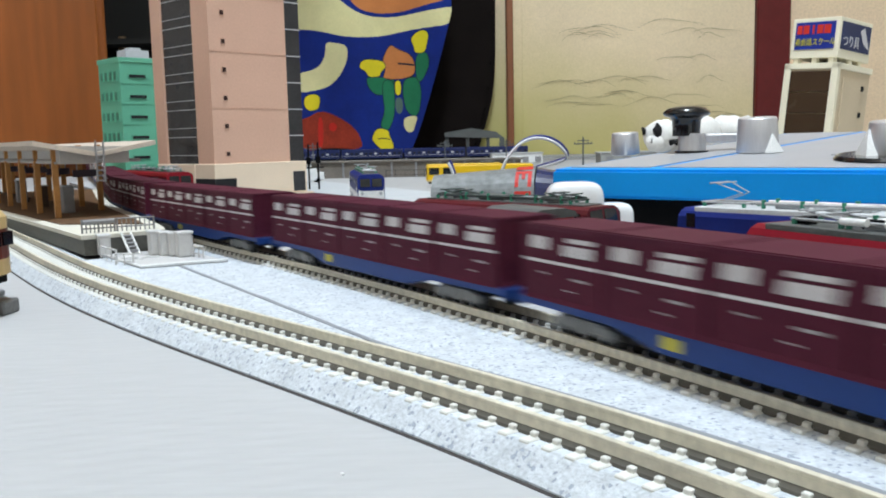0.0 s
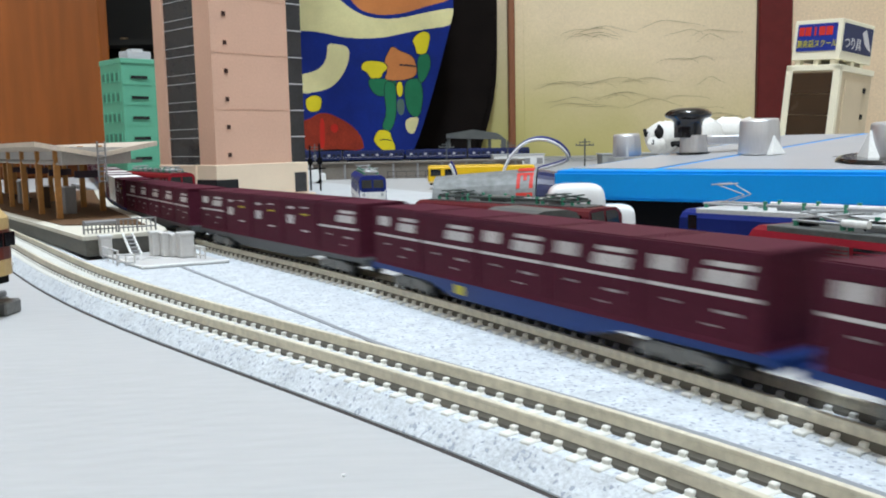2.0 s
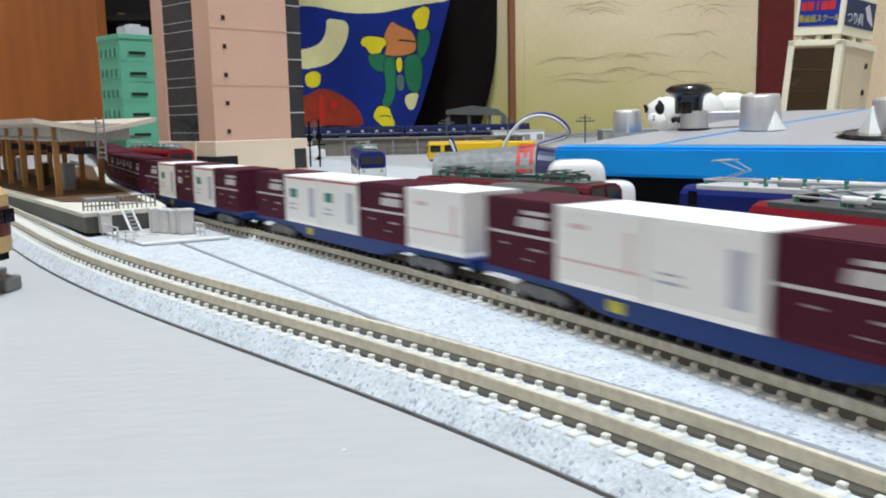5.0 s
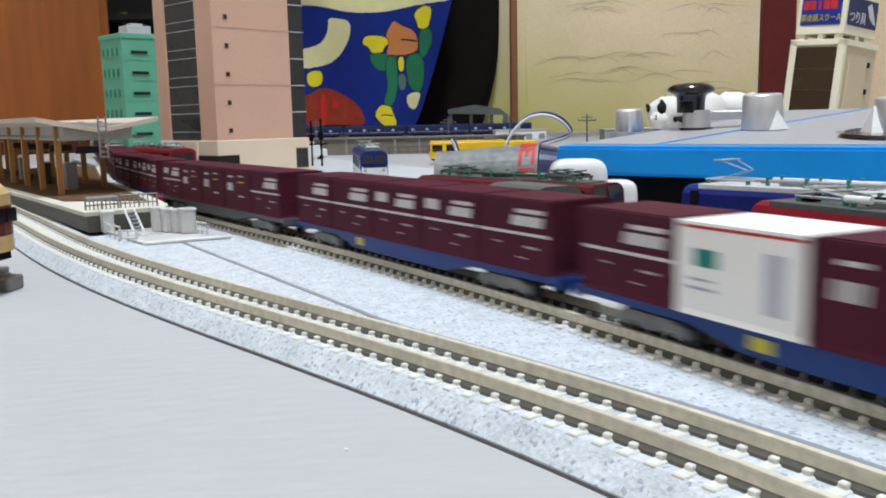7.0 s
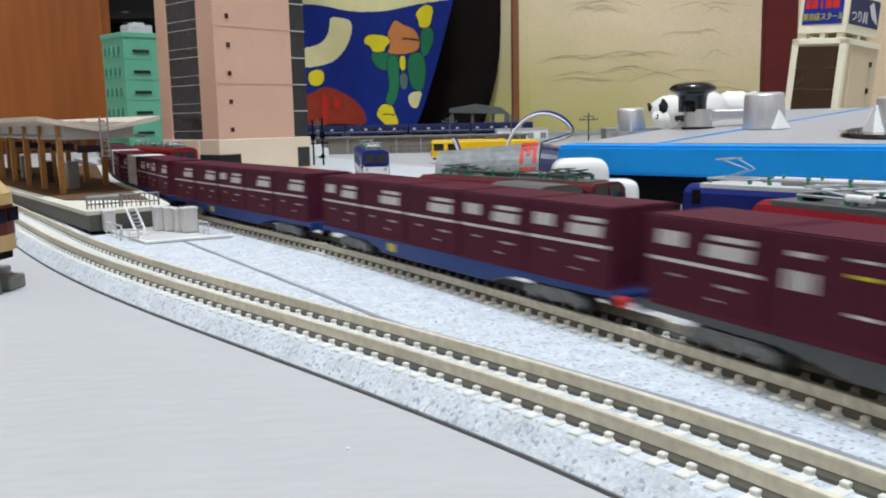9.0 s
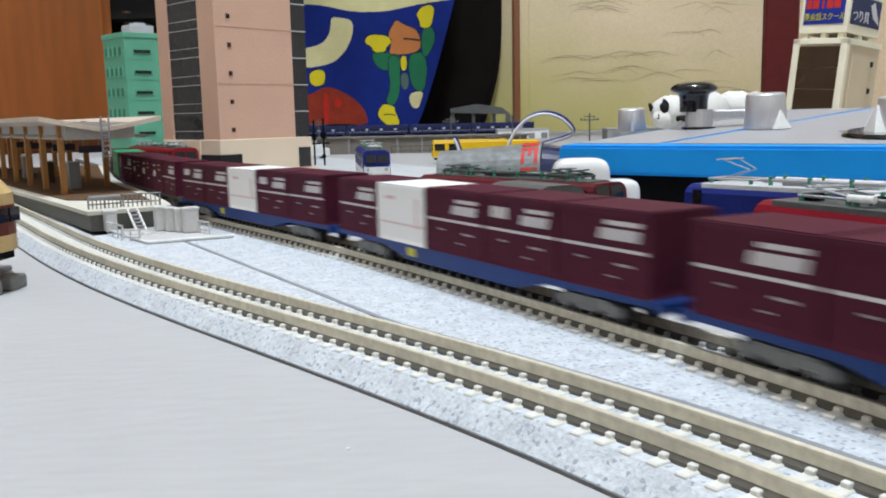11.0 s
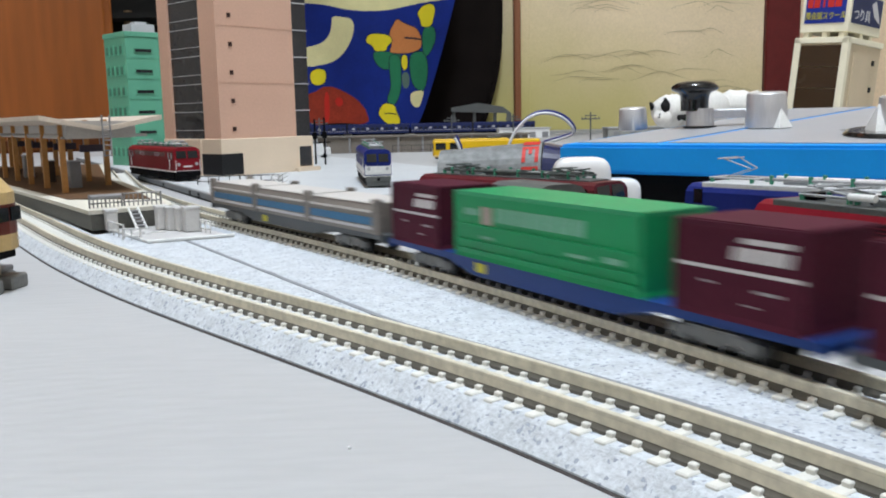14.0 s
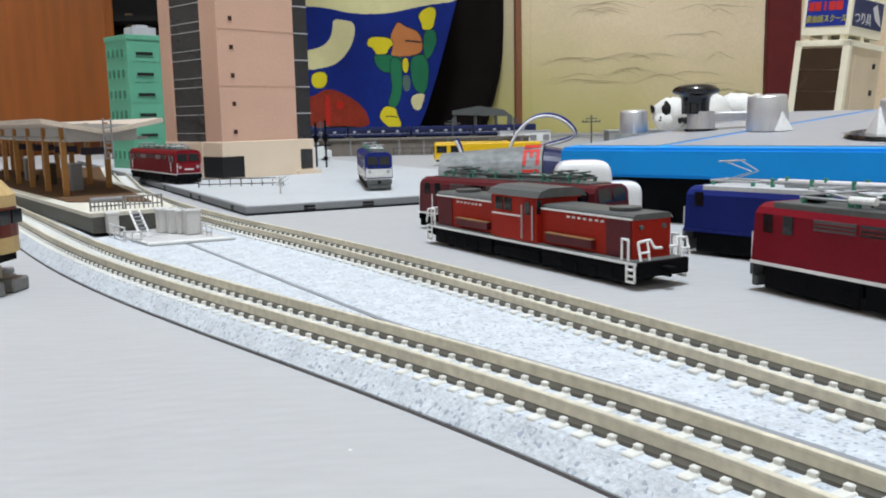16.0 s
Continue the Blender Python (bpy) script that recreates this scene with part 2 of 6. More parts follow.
def wash(m, low, z0, z1):
    """A printed wash that thins out upwards, with cloudy edges; along the panel it paints a light gradient."""
    nt = m.node_tree
    b = nt.nodes["Principled BSDF"]
    src = b.inputs["Base Color"].links[0].from_socket
    tc, sep, n = nt.nodes.new("ShaderNodeTexCoord"), nt.nodes.new("ShaderNodeSeparateXYZ"), nt.nodes.new("ShaderNodeTexNoise")
    n.inputs["Scale"].default_value, n.inputs["Detail"].default_value = 5, 5
    nt.links.new(tc.outputs["Object"], sep.inputs[0])
    nt.links.new(tc.outputs["Object"], n.inputs["Vector"])
    ma = nt.nodes.new("ShaderNodeMath")
    ma.operation = "MULTIPLY_ADD"
    ma.inputs[1].default_value = 0.22
    nt.links.new(n.outputs["Fac"], ma.inputs[0])
    # x term: light growing towards the right, mixed into the print
    light_slant = nt.nodes.new("ShaderNodeMath")
    light_slant.operation = "MULTIPLY_ADD"
    light_slant.inputs[1].default_value = 0.30
    nt.links.new(sep.outputs["X"], light_slant.inputs[0])
    nt.links.new(sep.outputs["Z"], light_slant.inputs[2])
    nt.links.new(light_slant.outputs[0], ma.inputs[2])
    mr = nt.nodes.new("ShaderNodeMapRange")
    mr.inputs[1].default_value, mr.inputs[2].default_value = z0, z1
    nt.links.new(ma.outputs[0], mr.inputs[0])
    mix = nt.nodes.new("ShaderNodeMix")
    mix.data_type = "RGBA"
    nt.links.new(mr.outputs[0], mix.inputs[0])
    mix.inputs[6].default_value = (*low, 1)
    nt.links.new(src, mix.inputs[7])
    nt.links.new(mix.outputs[2], b.inputs["Base Color"])


wash(FUSUMA, (0.50, 0.45, 0.16), 0.20, 0.62)
INK = material("grey_brush_ink", (0.30, 0.26, 0.15), 0.85)
# near-black stands in for the closet's lack of light
CLOSET_GLOOM = material("closet_gloom", (0.022, 0.020, 0.017), 0.9)
POSTW = material("brown_door_stile", (0.26, 0.095, 0.04), 0.5, vary=0.2, grain=90, stain=8, stretch=(1, 1, 0.1))
POSTR = material("dark_red_lacquered_post", (0.128, 0.015, 0.015), 0.35, vary=0.2)
PLASTER = material("beige_sand_plaster", (0.84, 0.65, 0.44), 0.9, vary=0.15, grain=160, stain=5, bump=0.5)
# unseen walls and ceiling; their paleness is chosen to bounce fill light
WALLB = material("pale_bounce_plaster", (0.66, 0.60, 0.52), 0.85, vary=0.12, grain=160, stain=3, bump=0.3)
CEIL = material("ceiling_boards", (0.55, 0.49, 0.41), 0.7, vary=0.1, grain=60, stain=2)

structure("floor", bx(-2.2, 2.6, -1.4, 4.2, -0.05, 0.0), BOARD, "pale grey foam board laid over the floor")
structure("ceiling", bx(-2.2, 2.6, -1.4, 4.2, 2.4, 2.5), CEIL, "unseen boarded ceiling, pale to bounce fill light")
structure("wall_west", bx(-2.3, -2.2, -1.4, 4.2, 0, 2.4), WALLB, "unseen plaster wall, pale to bounce fill light")
structure("wall_east", bx(2.6, 2.7, -1.4, 4.2, 0, 2.4), WALLB, "unseen plaster wall, pale to bounce fill light")
structure("wall_south", bx(-2.2, 2.6, -1.5, -1.4, 0, 2.4), WALLB, "unseen plaster wall, pale to bounce fill light")
structure("wall_north", bx(1.03, 2.6, 2.60, 2.7, 0, 2.4), PLASTER, "coarse beige sand-plaster wall")
structure("wall_closet_back", bx(-2.2, 0.3, 3.4, 3.5, 0, 2.4), CLOSET_GLOOM, "closet back coloured near-black for the unlit gloom", "closet wall")
structure("wall_closet_side", bx(0.26, 0.30, 2.66, 3.4, 0, 2.4), CLOSET_GLOOM, "closet side coloured near-black for the unlit gloom", "closet wall")
structure("lintel", bx(-2.2, 2.6, 2.55, 2.6, 1.8, 2.4), PLASTER, "plaster panel over the sliding doors", "lintel")
structure("post", bx(0.938, 1.035, 2.558, 2.62, 0, 2.4, 0.004), POSTR, "dark red lacquered wooden post", "post")



# ---- room, things along its walls ----
def panel_with_hills():
    """A sliding door: paper panel, olive wash at its foot, brush lines of hills."""
    d = thing("sliding_door", "cream paper sliding door with faint brushed hills", "sliding door")
    part("paper_panel", bx(0.265, 0.936, 2.575, 2.600, 0.0, 1.80), FUSUMA, d)
    rnd = random.Random(4)
    bm = bmesh.new()
    for k in range(30):
        x, z, w = rnd.uniform(0.28, 0.80), rnd.choice((0.09, 0.13, 0.15, 0.17, 0.20, 0.26, 0.32, 0.335, 0.36)) + rnd.uniform(-0.01, 0.01), rnd.uniform(0.08, 0.2)
        x = min(x, 0.93 - w)
        h, pts = rnd.uniform(0.008, 0.022), []
        for i in range(13):
            f = i / 12
            pts.append((x + w * f, z + h * math.sin(math.pi * f) + 0.003 * math.sin(9 * f + k), 0.0002 + 0.0006 * math.sin(math.pi * f) * rnd.uniform(0.3, 1.2)))
        for (x0, z0, t0), (x1, z1, t1) in zip(pts, pts[1:]):
            bm.faces.new([bm.verts.new(c) for c in ((x0, 2.571, z0 - t0), (x1, 2.571, z1 - t1), (x1, 2.571, z1 + t1), (x0, 2.571, z0 + t0))])
    part("brush_line", bm, INK, d, "grey brush lines of hills")
    part("stile", bx(0.217, 0.236, 2.545, 2.60, 0, 1.8, 0.003), POSTW, d, "brown wooden stile")
    part("paper_panel", bx(0.02, 0.217, 2.585, 2.610, 0.0, 1.80), FUSUMA, d)
    part("edge_strip", bx(0.236, 0.265, 2.57, 2.60, 0, 1.8, 0.002), FUSUMA, d)
    return d


panel_with_hills()

DARK_SHEET = material("brown_black_sheet", (0.012, 0.009, 0.008), 0.98, vary=0.3, grain=300, stain=12, spec=0.05)
# dimness in and by the closet, put into the surface colour
SHADE = material("dim_shade", (0.030, 0.026, 0.022), 0.95, vary=0.3, grain=40, stain=8)


def wardrobe():
    w = thing("wardrobe", "brown wood-veneer wardrobe with plain doors", "wardrobe",
              Matrix.Translation((-0.548, 1.52, 0)) @ Matrix.Rotation(radians(21), 4, "Z") @ Matrix.Translation((0.548, -1.52, 0)))
    part("body", bx(-1.75, -0.548, 1.52, 2.05, 0, 1.75, 0.004), WOOD, w)
    for x0, x1 in ((-1.74, -1.155), (-1.148, -0.560)):
        dr = part("door", bx(x0, x1, 1.500, 1.519, 0.02, 1.73, 0.003), WOOD, w)
        part("handle", bx(x1 - 0.05, x1 - 0.035, 1.485, 1.499, 0.8, 0.95, 0.004), POSTW, dr)
    return w


wardrobe()
# brown-black sheet with a curved right edge, left of the stile
hung_sheet = thing("dark_sheet", "brown-black sheet with a curved edge in front of the closet", "curtain")
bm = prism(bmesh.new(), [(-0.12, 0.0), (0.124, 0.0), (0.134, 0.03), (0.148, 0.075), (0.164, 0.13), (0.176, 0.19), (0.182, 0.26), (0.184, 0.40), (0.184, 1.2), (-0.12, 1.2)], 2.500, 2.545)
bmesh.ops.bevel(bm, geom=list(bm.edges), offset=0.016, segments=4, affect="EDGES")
part("cloth", bm, DARK_SHEET, hung_sheet)
part("top_rod", rod(bmesh.new(), (-0.30, 2.523, 1.20), (0.211, 2.523, 1.20), 0.010), POSTW, hung_sheet)
TAN = material("tan_cardboard", (0.16, 0.10, 0.05), 0.8, vary=0.2, grain=80)
for x, y, z, w, h, m, n, l in ((-0.98, 2.75, 0.0, 0.30, 0.34, SHADE, "storage_bag", "storage bag darkened by colour for the dim closet"),
                               (-0.62, 2.90, 0.0, 0.34, 0.30, SHADE, "storage_bag", "storage bag darkened by colour for the dim closet")):
    b = thing(n, l, "bag", Matrix.Translation((x, y, z)))
    bm = bx(-w / 2, w / 2, -0.12, 0.12, 0, h, 0.03)
    part("bag_body", bm, m, b)
    for s in (-1, 1):
        part("strap", rod(bmesh.new(), (s * w / 4, -0.125, h * 0.5), (s * w / 4, -0.11, h + 0.03), 0.012), TAN, b)
part("knob", bmesh.ops.create_uvsphere(b2 := bmesh.new(), u_segments=14, v_segments=8, radius=0.03) and b2, TAN,
     thing("wooden_ball", "pale wooden ball on the closet shelf", "ball", Matrix.Translation((-1.02, 2.62, 0.385))))
structure("shelf", bx(-1.5, -0.75, 2.55, 3.2, 0.34, 0.355), CLOSET_GLOOM, "closet shelf board in the gloom colour", "shelf")


# the hanging towel
TW_BLUE = material("royal_blue_terry", (0.006, 0.022, 0.20), 0.95, vary=0.25, grain=420, stain=20, bump=0.5)
TW_CREAM = material("pale_yellow_terry", (0.72, 0.66, 0.34), 0.95, vary=0.12, grain=420, stain=20, bump=0.5)
TW_YELLOW = material("bright_yellow_terry", (0.72, 0.60, 0.02), 0.95, vary=0.12, grain=420, stain=20, bump=0.5)
TW_GREEN = material("green_terry", (0.02, 0.17, 0.075), 0.95, vary=0.15, grain=420, stain=20, bump=0.5)
TW_ORANGE = material("orange_terry", (0.55, 0.20, 0.06), 0.95, vary=0.15, grain=420, stain=20, bump=0.5)
TW_BROWN = material("rust_red_terry", (0.30, 0.035, 0.015), 0.95, vary=0.3, grain=300, stain=30, bump=0.5)
TW_RED = material("red_terry", (0.50, 0.02, 0.012), 0.95, vary=0.15, grain=420, stain=20, bump=0.5)
TW_GREY = material("grey_green_terry", (0.10, 0.16, 0.13), 0.95, vary=0.25, grain=420, stain=20, bump=0.5)
TW_DARK = material("dark_seam_terry", (0.012, 0.016, 0.03), 0.95, vary=0.2, grain=420, bump=0.5)


def rounded(poly, k=2):
    """Cut a polygon's corners k times."""
    for _ in range(k):
        poly = [((1 - f) * x0 + f * x1, (1 - f) * z0 + f * z1) for (x0, z0), (x1, z1) in zip(poly, poly[1:] + poly[:1]) for f in (0.25, 0.75)]
    return poly


def near_edge(px, pz, poly, d):
    for (x0, z0), (x1, z1) in zip(poly, poly[1:] + poly[:1]):
        dx, dz = x1 - x0, z1 - z0
        f = min(1, max(0, ((px - x0) * dx + (pz - z0) * dz) / (dx * dx + dz * dz)))
        if (px - x0 - f * dx) ** 2 + (pz - z0 - f * dz) ** 2 < d * d:
            return True
    return False


def inside(px, pz, poly):
    hit = False
    for (x0, z0), (x1, z1) in zip(poly, poly[1:] + poly[:1]):
        if (z0 > pz) != (z1 > pz) and px < (x1 - x0) * (pz - z0) / (z1 - z0) + x0:
            hit = not hit
    return hit


def towel():
    """Cloth with plain coloured patches; x across, z up, both from the lower left corner."""
    t = thing("hanging_towel", "royal blue terry towel with yellow, green and orange patches", "towel", Matrix.Translation((-0.345, 2.28, 0.026)))
    patches = [
        (TW_BROWN, [(-0.009, 0.000), (0.163, 0.000), (0.160, 0.031), (0.143, 0.060), (0.110, 0.084), (0.069, 0.103), (0.044, 0.103), (0.025, 0.089), (-0.009, 0.079)]),
        (TW_RED, [(0.047, 0.089), (0.060, 0.090), (0.060, 0.012), (0.047, 0.008)]),
        (TW_RED, [(0.076, 0.070), (0.086, 0.075), (0.097, 0.069), (0.096, 0.055), (0.086, 0.050), (0.076, 0.056)]),
        (TW_CREAM, [(0.077, 0.277), (0.105, 0.274), (0.132, 0.267), (0.135, 0.241), (0.122, 0.208), (0.098, 0.179), (0.064, 0.160), (-0.009, 0.150), (-0.009, 0.200), (0.044, 0.209), (0.066, 0.227), (0.076, 0.250)]),
        (TW_YELLOW, [(0.011, 0.139), (0.030, 0.150), (0.053, 0.148), (0.057, 0.127), (0.047, 0.105), (0.015, 0.105)]),
        (TW_GREEN, [(0.177, 0.191), (0.223, 0.186), (0.252, 0.184), (0.250, 0.153), (0.218, 0.139), (0.199, 0.142), (0.181, 0.160)]),
        (TW_GREEN, [(0.218, 0.181), (0.250, 0.180), (0.251, 0.136), (0.250, 0.089), (0.233, 0.046), (0.206, 0.058), (0.223, 0.098), (0.218, 0.136)]),
        (TW_GREEN, [(0.268, 0.179), (0.305, 0.189), (0.316, 0.174), (0.321, 0.141), (0.311, 0.086), (0.290, 0.086), (0.273, 0.108)]),
        (TW_GREEN, [(0.306, 0.246), (0.338, 0.248), (0.343, 0.217), (0.330, 0.186), (0.315, 0.169), (0.304, 0.183)]),
        (TW_YELLOW, [(0.249, 0.178), (0.269, 0.179), (0.268, 0.139), (0.250, 0.138)]),
        (TW_GREY, [(0.250, 0.134), (0.271, 0.134), (0.269, 0.093), (0.252, 0.093)]),
        (TW_ORANGE, [(0.218, 0.229), (0.235, 0.260), (0.243, 0.270), (0.262, 0.256), (0.301, 0.240), (0.308, 0.191), (0.276, 0.180), (0.247, 0.179), (0.217, 0.183), (0.228, 0.205)]),
        (TW_DARK, [(0.258, 0.221), (0.276, 0.221), (0.304, 0.216), (0.304, 0.212), (0.276, 0.216), (0.258, 0.218)]),
        (TW_YELLOW, [(0.161, 0.216), (0.170, 0.230), (0.199, 0.233), (0.227, 0.226), (0.231, 0.210), (0.216, 0.198), (0.215, 0.186), (0.182, 0.185), (0.179, 0.200), (0.164, 0.206)]),
        (TW_YELLOW, [(0.292, 0.277), (0.306, 0.295), (0.330, 0.302), (0.343, 0.290), (0.338, 0.270), (0.332, 0.243), (0.303, 0.242), (0.301, 0.262)]),
        (TW_YELLOW, [(0.203, 0.060), (0.234, 0.052), (0.235, 0.036), (0.247, 0.012), (0.242, -0.004), (0.213, -0.002), (0.185, 0.026), (0.190, 0.042)]),
        (TW_DARK, [(0.204, 0.031), (0.218, 0.032), (0.235, 0.029), (0.235, 0.026), (0.218, 0.029), (0.204, 0.028)]),
        (TW_CREAM, [(0.269, 0.074), (0.281, 0.086), (0.307, 0.088), (0.304, 0.070), (0.292, 0.041), (0.275, 0.049)]),
    ]
    band = [(-0.02, 0.315), (0.06, 0.305), (0.13, 0.287), (0.20, 0.284), (0.27, 0.298), (0.34, 0.305), (0.40, 0.312), (0.42, 0.36), (0.34, 0.345), (0.27, 0.336), (0.20, 0.332), (0.15, 0.352), (0.10, 0.395), (-0.02, 0.40)]
    crown = [(0.12, 0.42), (0.155, 0.36), (0.20, 0.342), (0.27, 0.346), (0.33, 0.358), (0.40, 0.375), (0.42, 0.42)]
    patches = [(TW_CREAM, band), (TW_ORANGE, crown)] + patches
    patches = [(m, rounded(poly, 1 if m is TW_DARK else 2)) for m, poly in patches]
    bounds = [(min(x for x, z in p), max(x for x, z in p), min(z for x, z in p), max(z for x, z in p)) for _, p in patches]
    mats = [TW_BLUE, TW_DARK]
    for m, _ in patches:
        if m not in mats:
            mats.append(m)
    nx, nz, width, height = 260, 330, 0.40, 0.50
    bm = bmesh.new()
    grid = []
    for j in range(nz + 1):
        z = height * j / nz
        x_end = 0.285 + 0.115 * min(1, z / 0.34) ** 0.8 if z < 0.34 else 0.40
        row = []
        for i in range(nx + 1):
            x = x_end * i / nx
            fold = 0.012 * math.sin(x * 22 + z * 7) + 0.006 * math.sin(x * 47 - z * 13) + 0.02 * math.sin(z * 9 + x * 5)
            row.append(bm.verts.new((x, fold, z + 0.008 * math.sin(x * 19) * (1 - j / nz))))
        grid.append(row)
    for j in range(nz):
        for i in range(nx):
            f = bm.faces.new((grid[j][i], grid[j][i + 1], grid[j + 1][i + 1], grid[j + 1][i]))
            c = f.calc_center_median()
            for (m, poly), (xa, xb, za, zb) in zip(patches, bounds):
                if xa <= c.x <= xb and za <= c.z <= zb and inside(c.x, c.z, poly):
                    seam = m in (TW_YELLOW, TW_GREEN, TW_ORANGE) and c.z < 0.3 and near_edge(c.x, c.z, poly, 0.0019)
                    f.material_index = 1 if seam else mats.index(m)
            f.smooth = True
    me = mesh_of("cloth", bm, *mats)
    ob = part("cloth", me, None, t)
    s = ob.modifiers.new("thickness", "SOLIDIFY")
    s.thickness = 0.003
    part("rail_clip", rod(bmesh.new(), (0.0, 0.02, 0.5), (0.42, 0.02, 0.5), 0.008), POSTW, t, "wooden rail")
    return t


towel()

# ---- layout: raised board, buildings ----
SLAB_TOP = material("white_grey_street_plate", (0.52, 0.54, 0.555), 0.7, vary=0.08, grain=500, stain=25)
SLAB_SIDE = material("mid_grey_plate_edge", (0.23, 0.24, 0.245), 0.6, vary=0.12)
PINK = material("salmon_building_plastic", (0.64, 0.40, 0.295), 0.6, vary=0.06, grain=600, stain=30)
CREAM = material("cream_building_plastic", (0.76, 0.62, 0.47), 0.6, vary=0.06)
GLASS = material("smoked_glass", (0.034, 0.033, 0.036), 0.14, vary=0.3, stain=60, coat=0.3)
MULL = material("pale_mullion", (0.50, 0.49, 0.50), 0.5)
GREENB = material("mint_green_plastic", (0.13, 0.41, 0.27), 0.55, vary=0.08)
GREEND = material("green_tinted_panes", (0.05, 0.20, 0.13), 0.3, vary=0.2)
GREYROOF = material("pale_grey_roof_plastic", (0.48, 0.49, 0.50), 0.6)
BROWNP = material("dark_brown_panes", (0.035, 0.012, 0.009), 0.5)
PIT = material("dark_slot", (0.015, 0.015, 0.016), 0.8)

SLAB = Matrix.Translation((-0.0975, 0.4325, 0)) @ Matrix.Rotation(radians(25.6), 4, "Z")
slab = thing("base_board", "white-topped grey base plate under the model buildings", "base plate", SLAB)


def skewed(x0, x1, y0, y1, z0, z1):
    bm = bx(x0, x1, y0, y1, z0, z1, 0.0003)
    for v in bm.verts:
        if v.co.x < 0.01:
            v.co.x -= 0.045 * v.co.y
    return bm


part("plate", skewed(0, 0.21, 0, 0.75, 0.0011, 0.0046), SLAB_SIDE, slab)
# black strip stands for the shadow line below the plate's edge
part("shadow_gap", skewed(0.0006, 0.2094, 0.0006, 0.7494, 0.0, 0.0011), PIT, slab, "black strip painting the shadow under the plate")
part("street_surface", skewed(0.0015, 0.2085, 0.0015, 0.7485, 0.0044, 0.0050), SLAB_TOP, slab)
for x in (0.030, 0.062, 0.094, 0.155):
    part("slot", box(bx(x, x + 0.006, -0.0003, 0.0008, 0.0005, 0.0019), x, x + 0.006, -0.0003, 0.0008, 0.0024, 0.0036), PIT, slab)
for y in (0.022, 0.095, 0.118, 0.2, 0.3):
    part("slot", box(bx(-0.0003, 0.0008, y, y + 0.005, 0.0005, 0.0019), -0.0003, 0.0008, y, y + 0.005, 0.0024, 0.0036), PIT, slab).location = (-0.045 * (y + 0.003), 0, 0)


def tower():
    m = Matrix.Translation((-0.160, 0.647, 0.005)) @ Matrix.Rotation(radians(47), 4, "Z")
    t = thing("office_tower", "tall salmon model office tower with smoked glass and cream base", "model building", m)
    w, d, h = 0.083, 0.079, 0.235
    z0 = 0.0275
    part("podium", bx(-0.0012, w + 0.0012, -0.0012, d, 0, z0, 0.0004), CREAM, t)
    e = part("entrance", bx(-0.0018, 0.017, -0.0018, 0.024, 0.001, 0.0165), PIT, t, "dark corner entrance opening")
    part("door_frame", bx(-0.0024, -0.0012, 0.0242, 0.0300, 0.0, 0.0275), CREAM, e)
    part("corner_window", bx(w - 0.0125, w - 0.001, -0.0017, -0.0011, 0.004, 0.0195), GLASS, t)
    part("step", bx(w - 0.018, w + 0.004, -0.006, -0.0012, 0, 0.003), CREAM, t)
    n = 10
    g = 0.0205
    part("wall", bx(0, w - 0.014, 0, 0.012, z0, h), PINK, t)
    part("wall", bx(0.0, 0.0035, 0.012, 0.0215, z0, h), PINK, t)
    part("wall", bx(0.0, 0.0035, d - 0.014, d, z0, h), PINK, t)
    part("core", bx(0.003, w - 0.002, 0.011, d - 0.002, z0, h - 0.001), GLASS, t)
    for k in range(n):
        z = z0 + g * k
        part("floor_line", bx(-0.0003, w - 0.0145, -0.0003, 0.0002, z + (g if k % 2 else 0) - 0.0003, z + (g if k % 2 else 0) + 0.0002), PINK, t) if k % 2 else None
        win = part("window", bx(0.0098, 0.0137, -0.0004, 0.0006, z + 0.0052, z + 0.0090), PINK, t)
        part("pane", bx(0.0102, 0.0133, -0.0006, 0.0004, z + 0.0055, z + 0.0087), BROWNP, win)
        part("corner_glazing", bx(w - 0.0138, w, 0.0003, 0.0100, z + 0.0004, z + g - 0.0004), GLASS, t)
        part("mullion", bx(w - 0.0140, w + 0.0003, -0.0002, 0.0010, z + g - 0.0007, z + g + 0.0001), MULL, t)
        pane = part("side_glazing", bx(0.0018, 0.0030, 0.0215, d - 0.014, z + 0.0004, z + g - 0.0004), GLASS, t)
        part("mullion", bx(0.0013, 0.0018, 0.0215, d - 0.014, z + 0.0062, z + 0.0066), MULL, pane)
        part("mullion", bx(0.0013, 0.0018, 0.0215, d - 0.014, z + g - 0.0006, z + g - 0.0001), MULL, pane)
    part("roof", bx(-0.0008, w + 0.0008, -0.0008, d + 0.0008, h, h + 0.004), PINK, t)
    return t


tower()


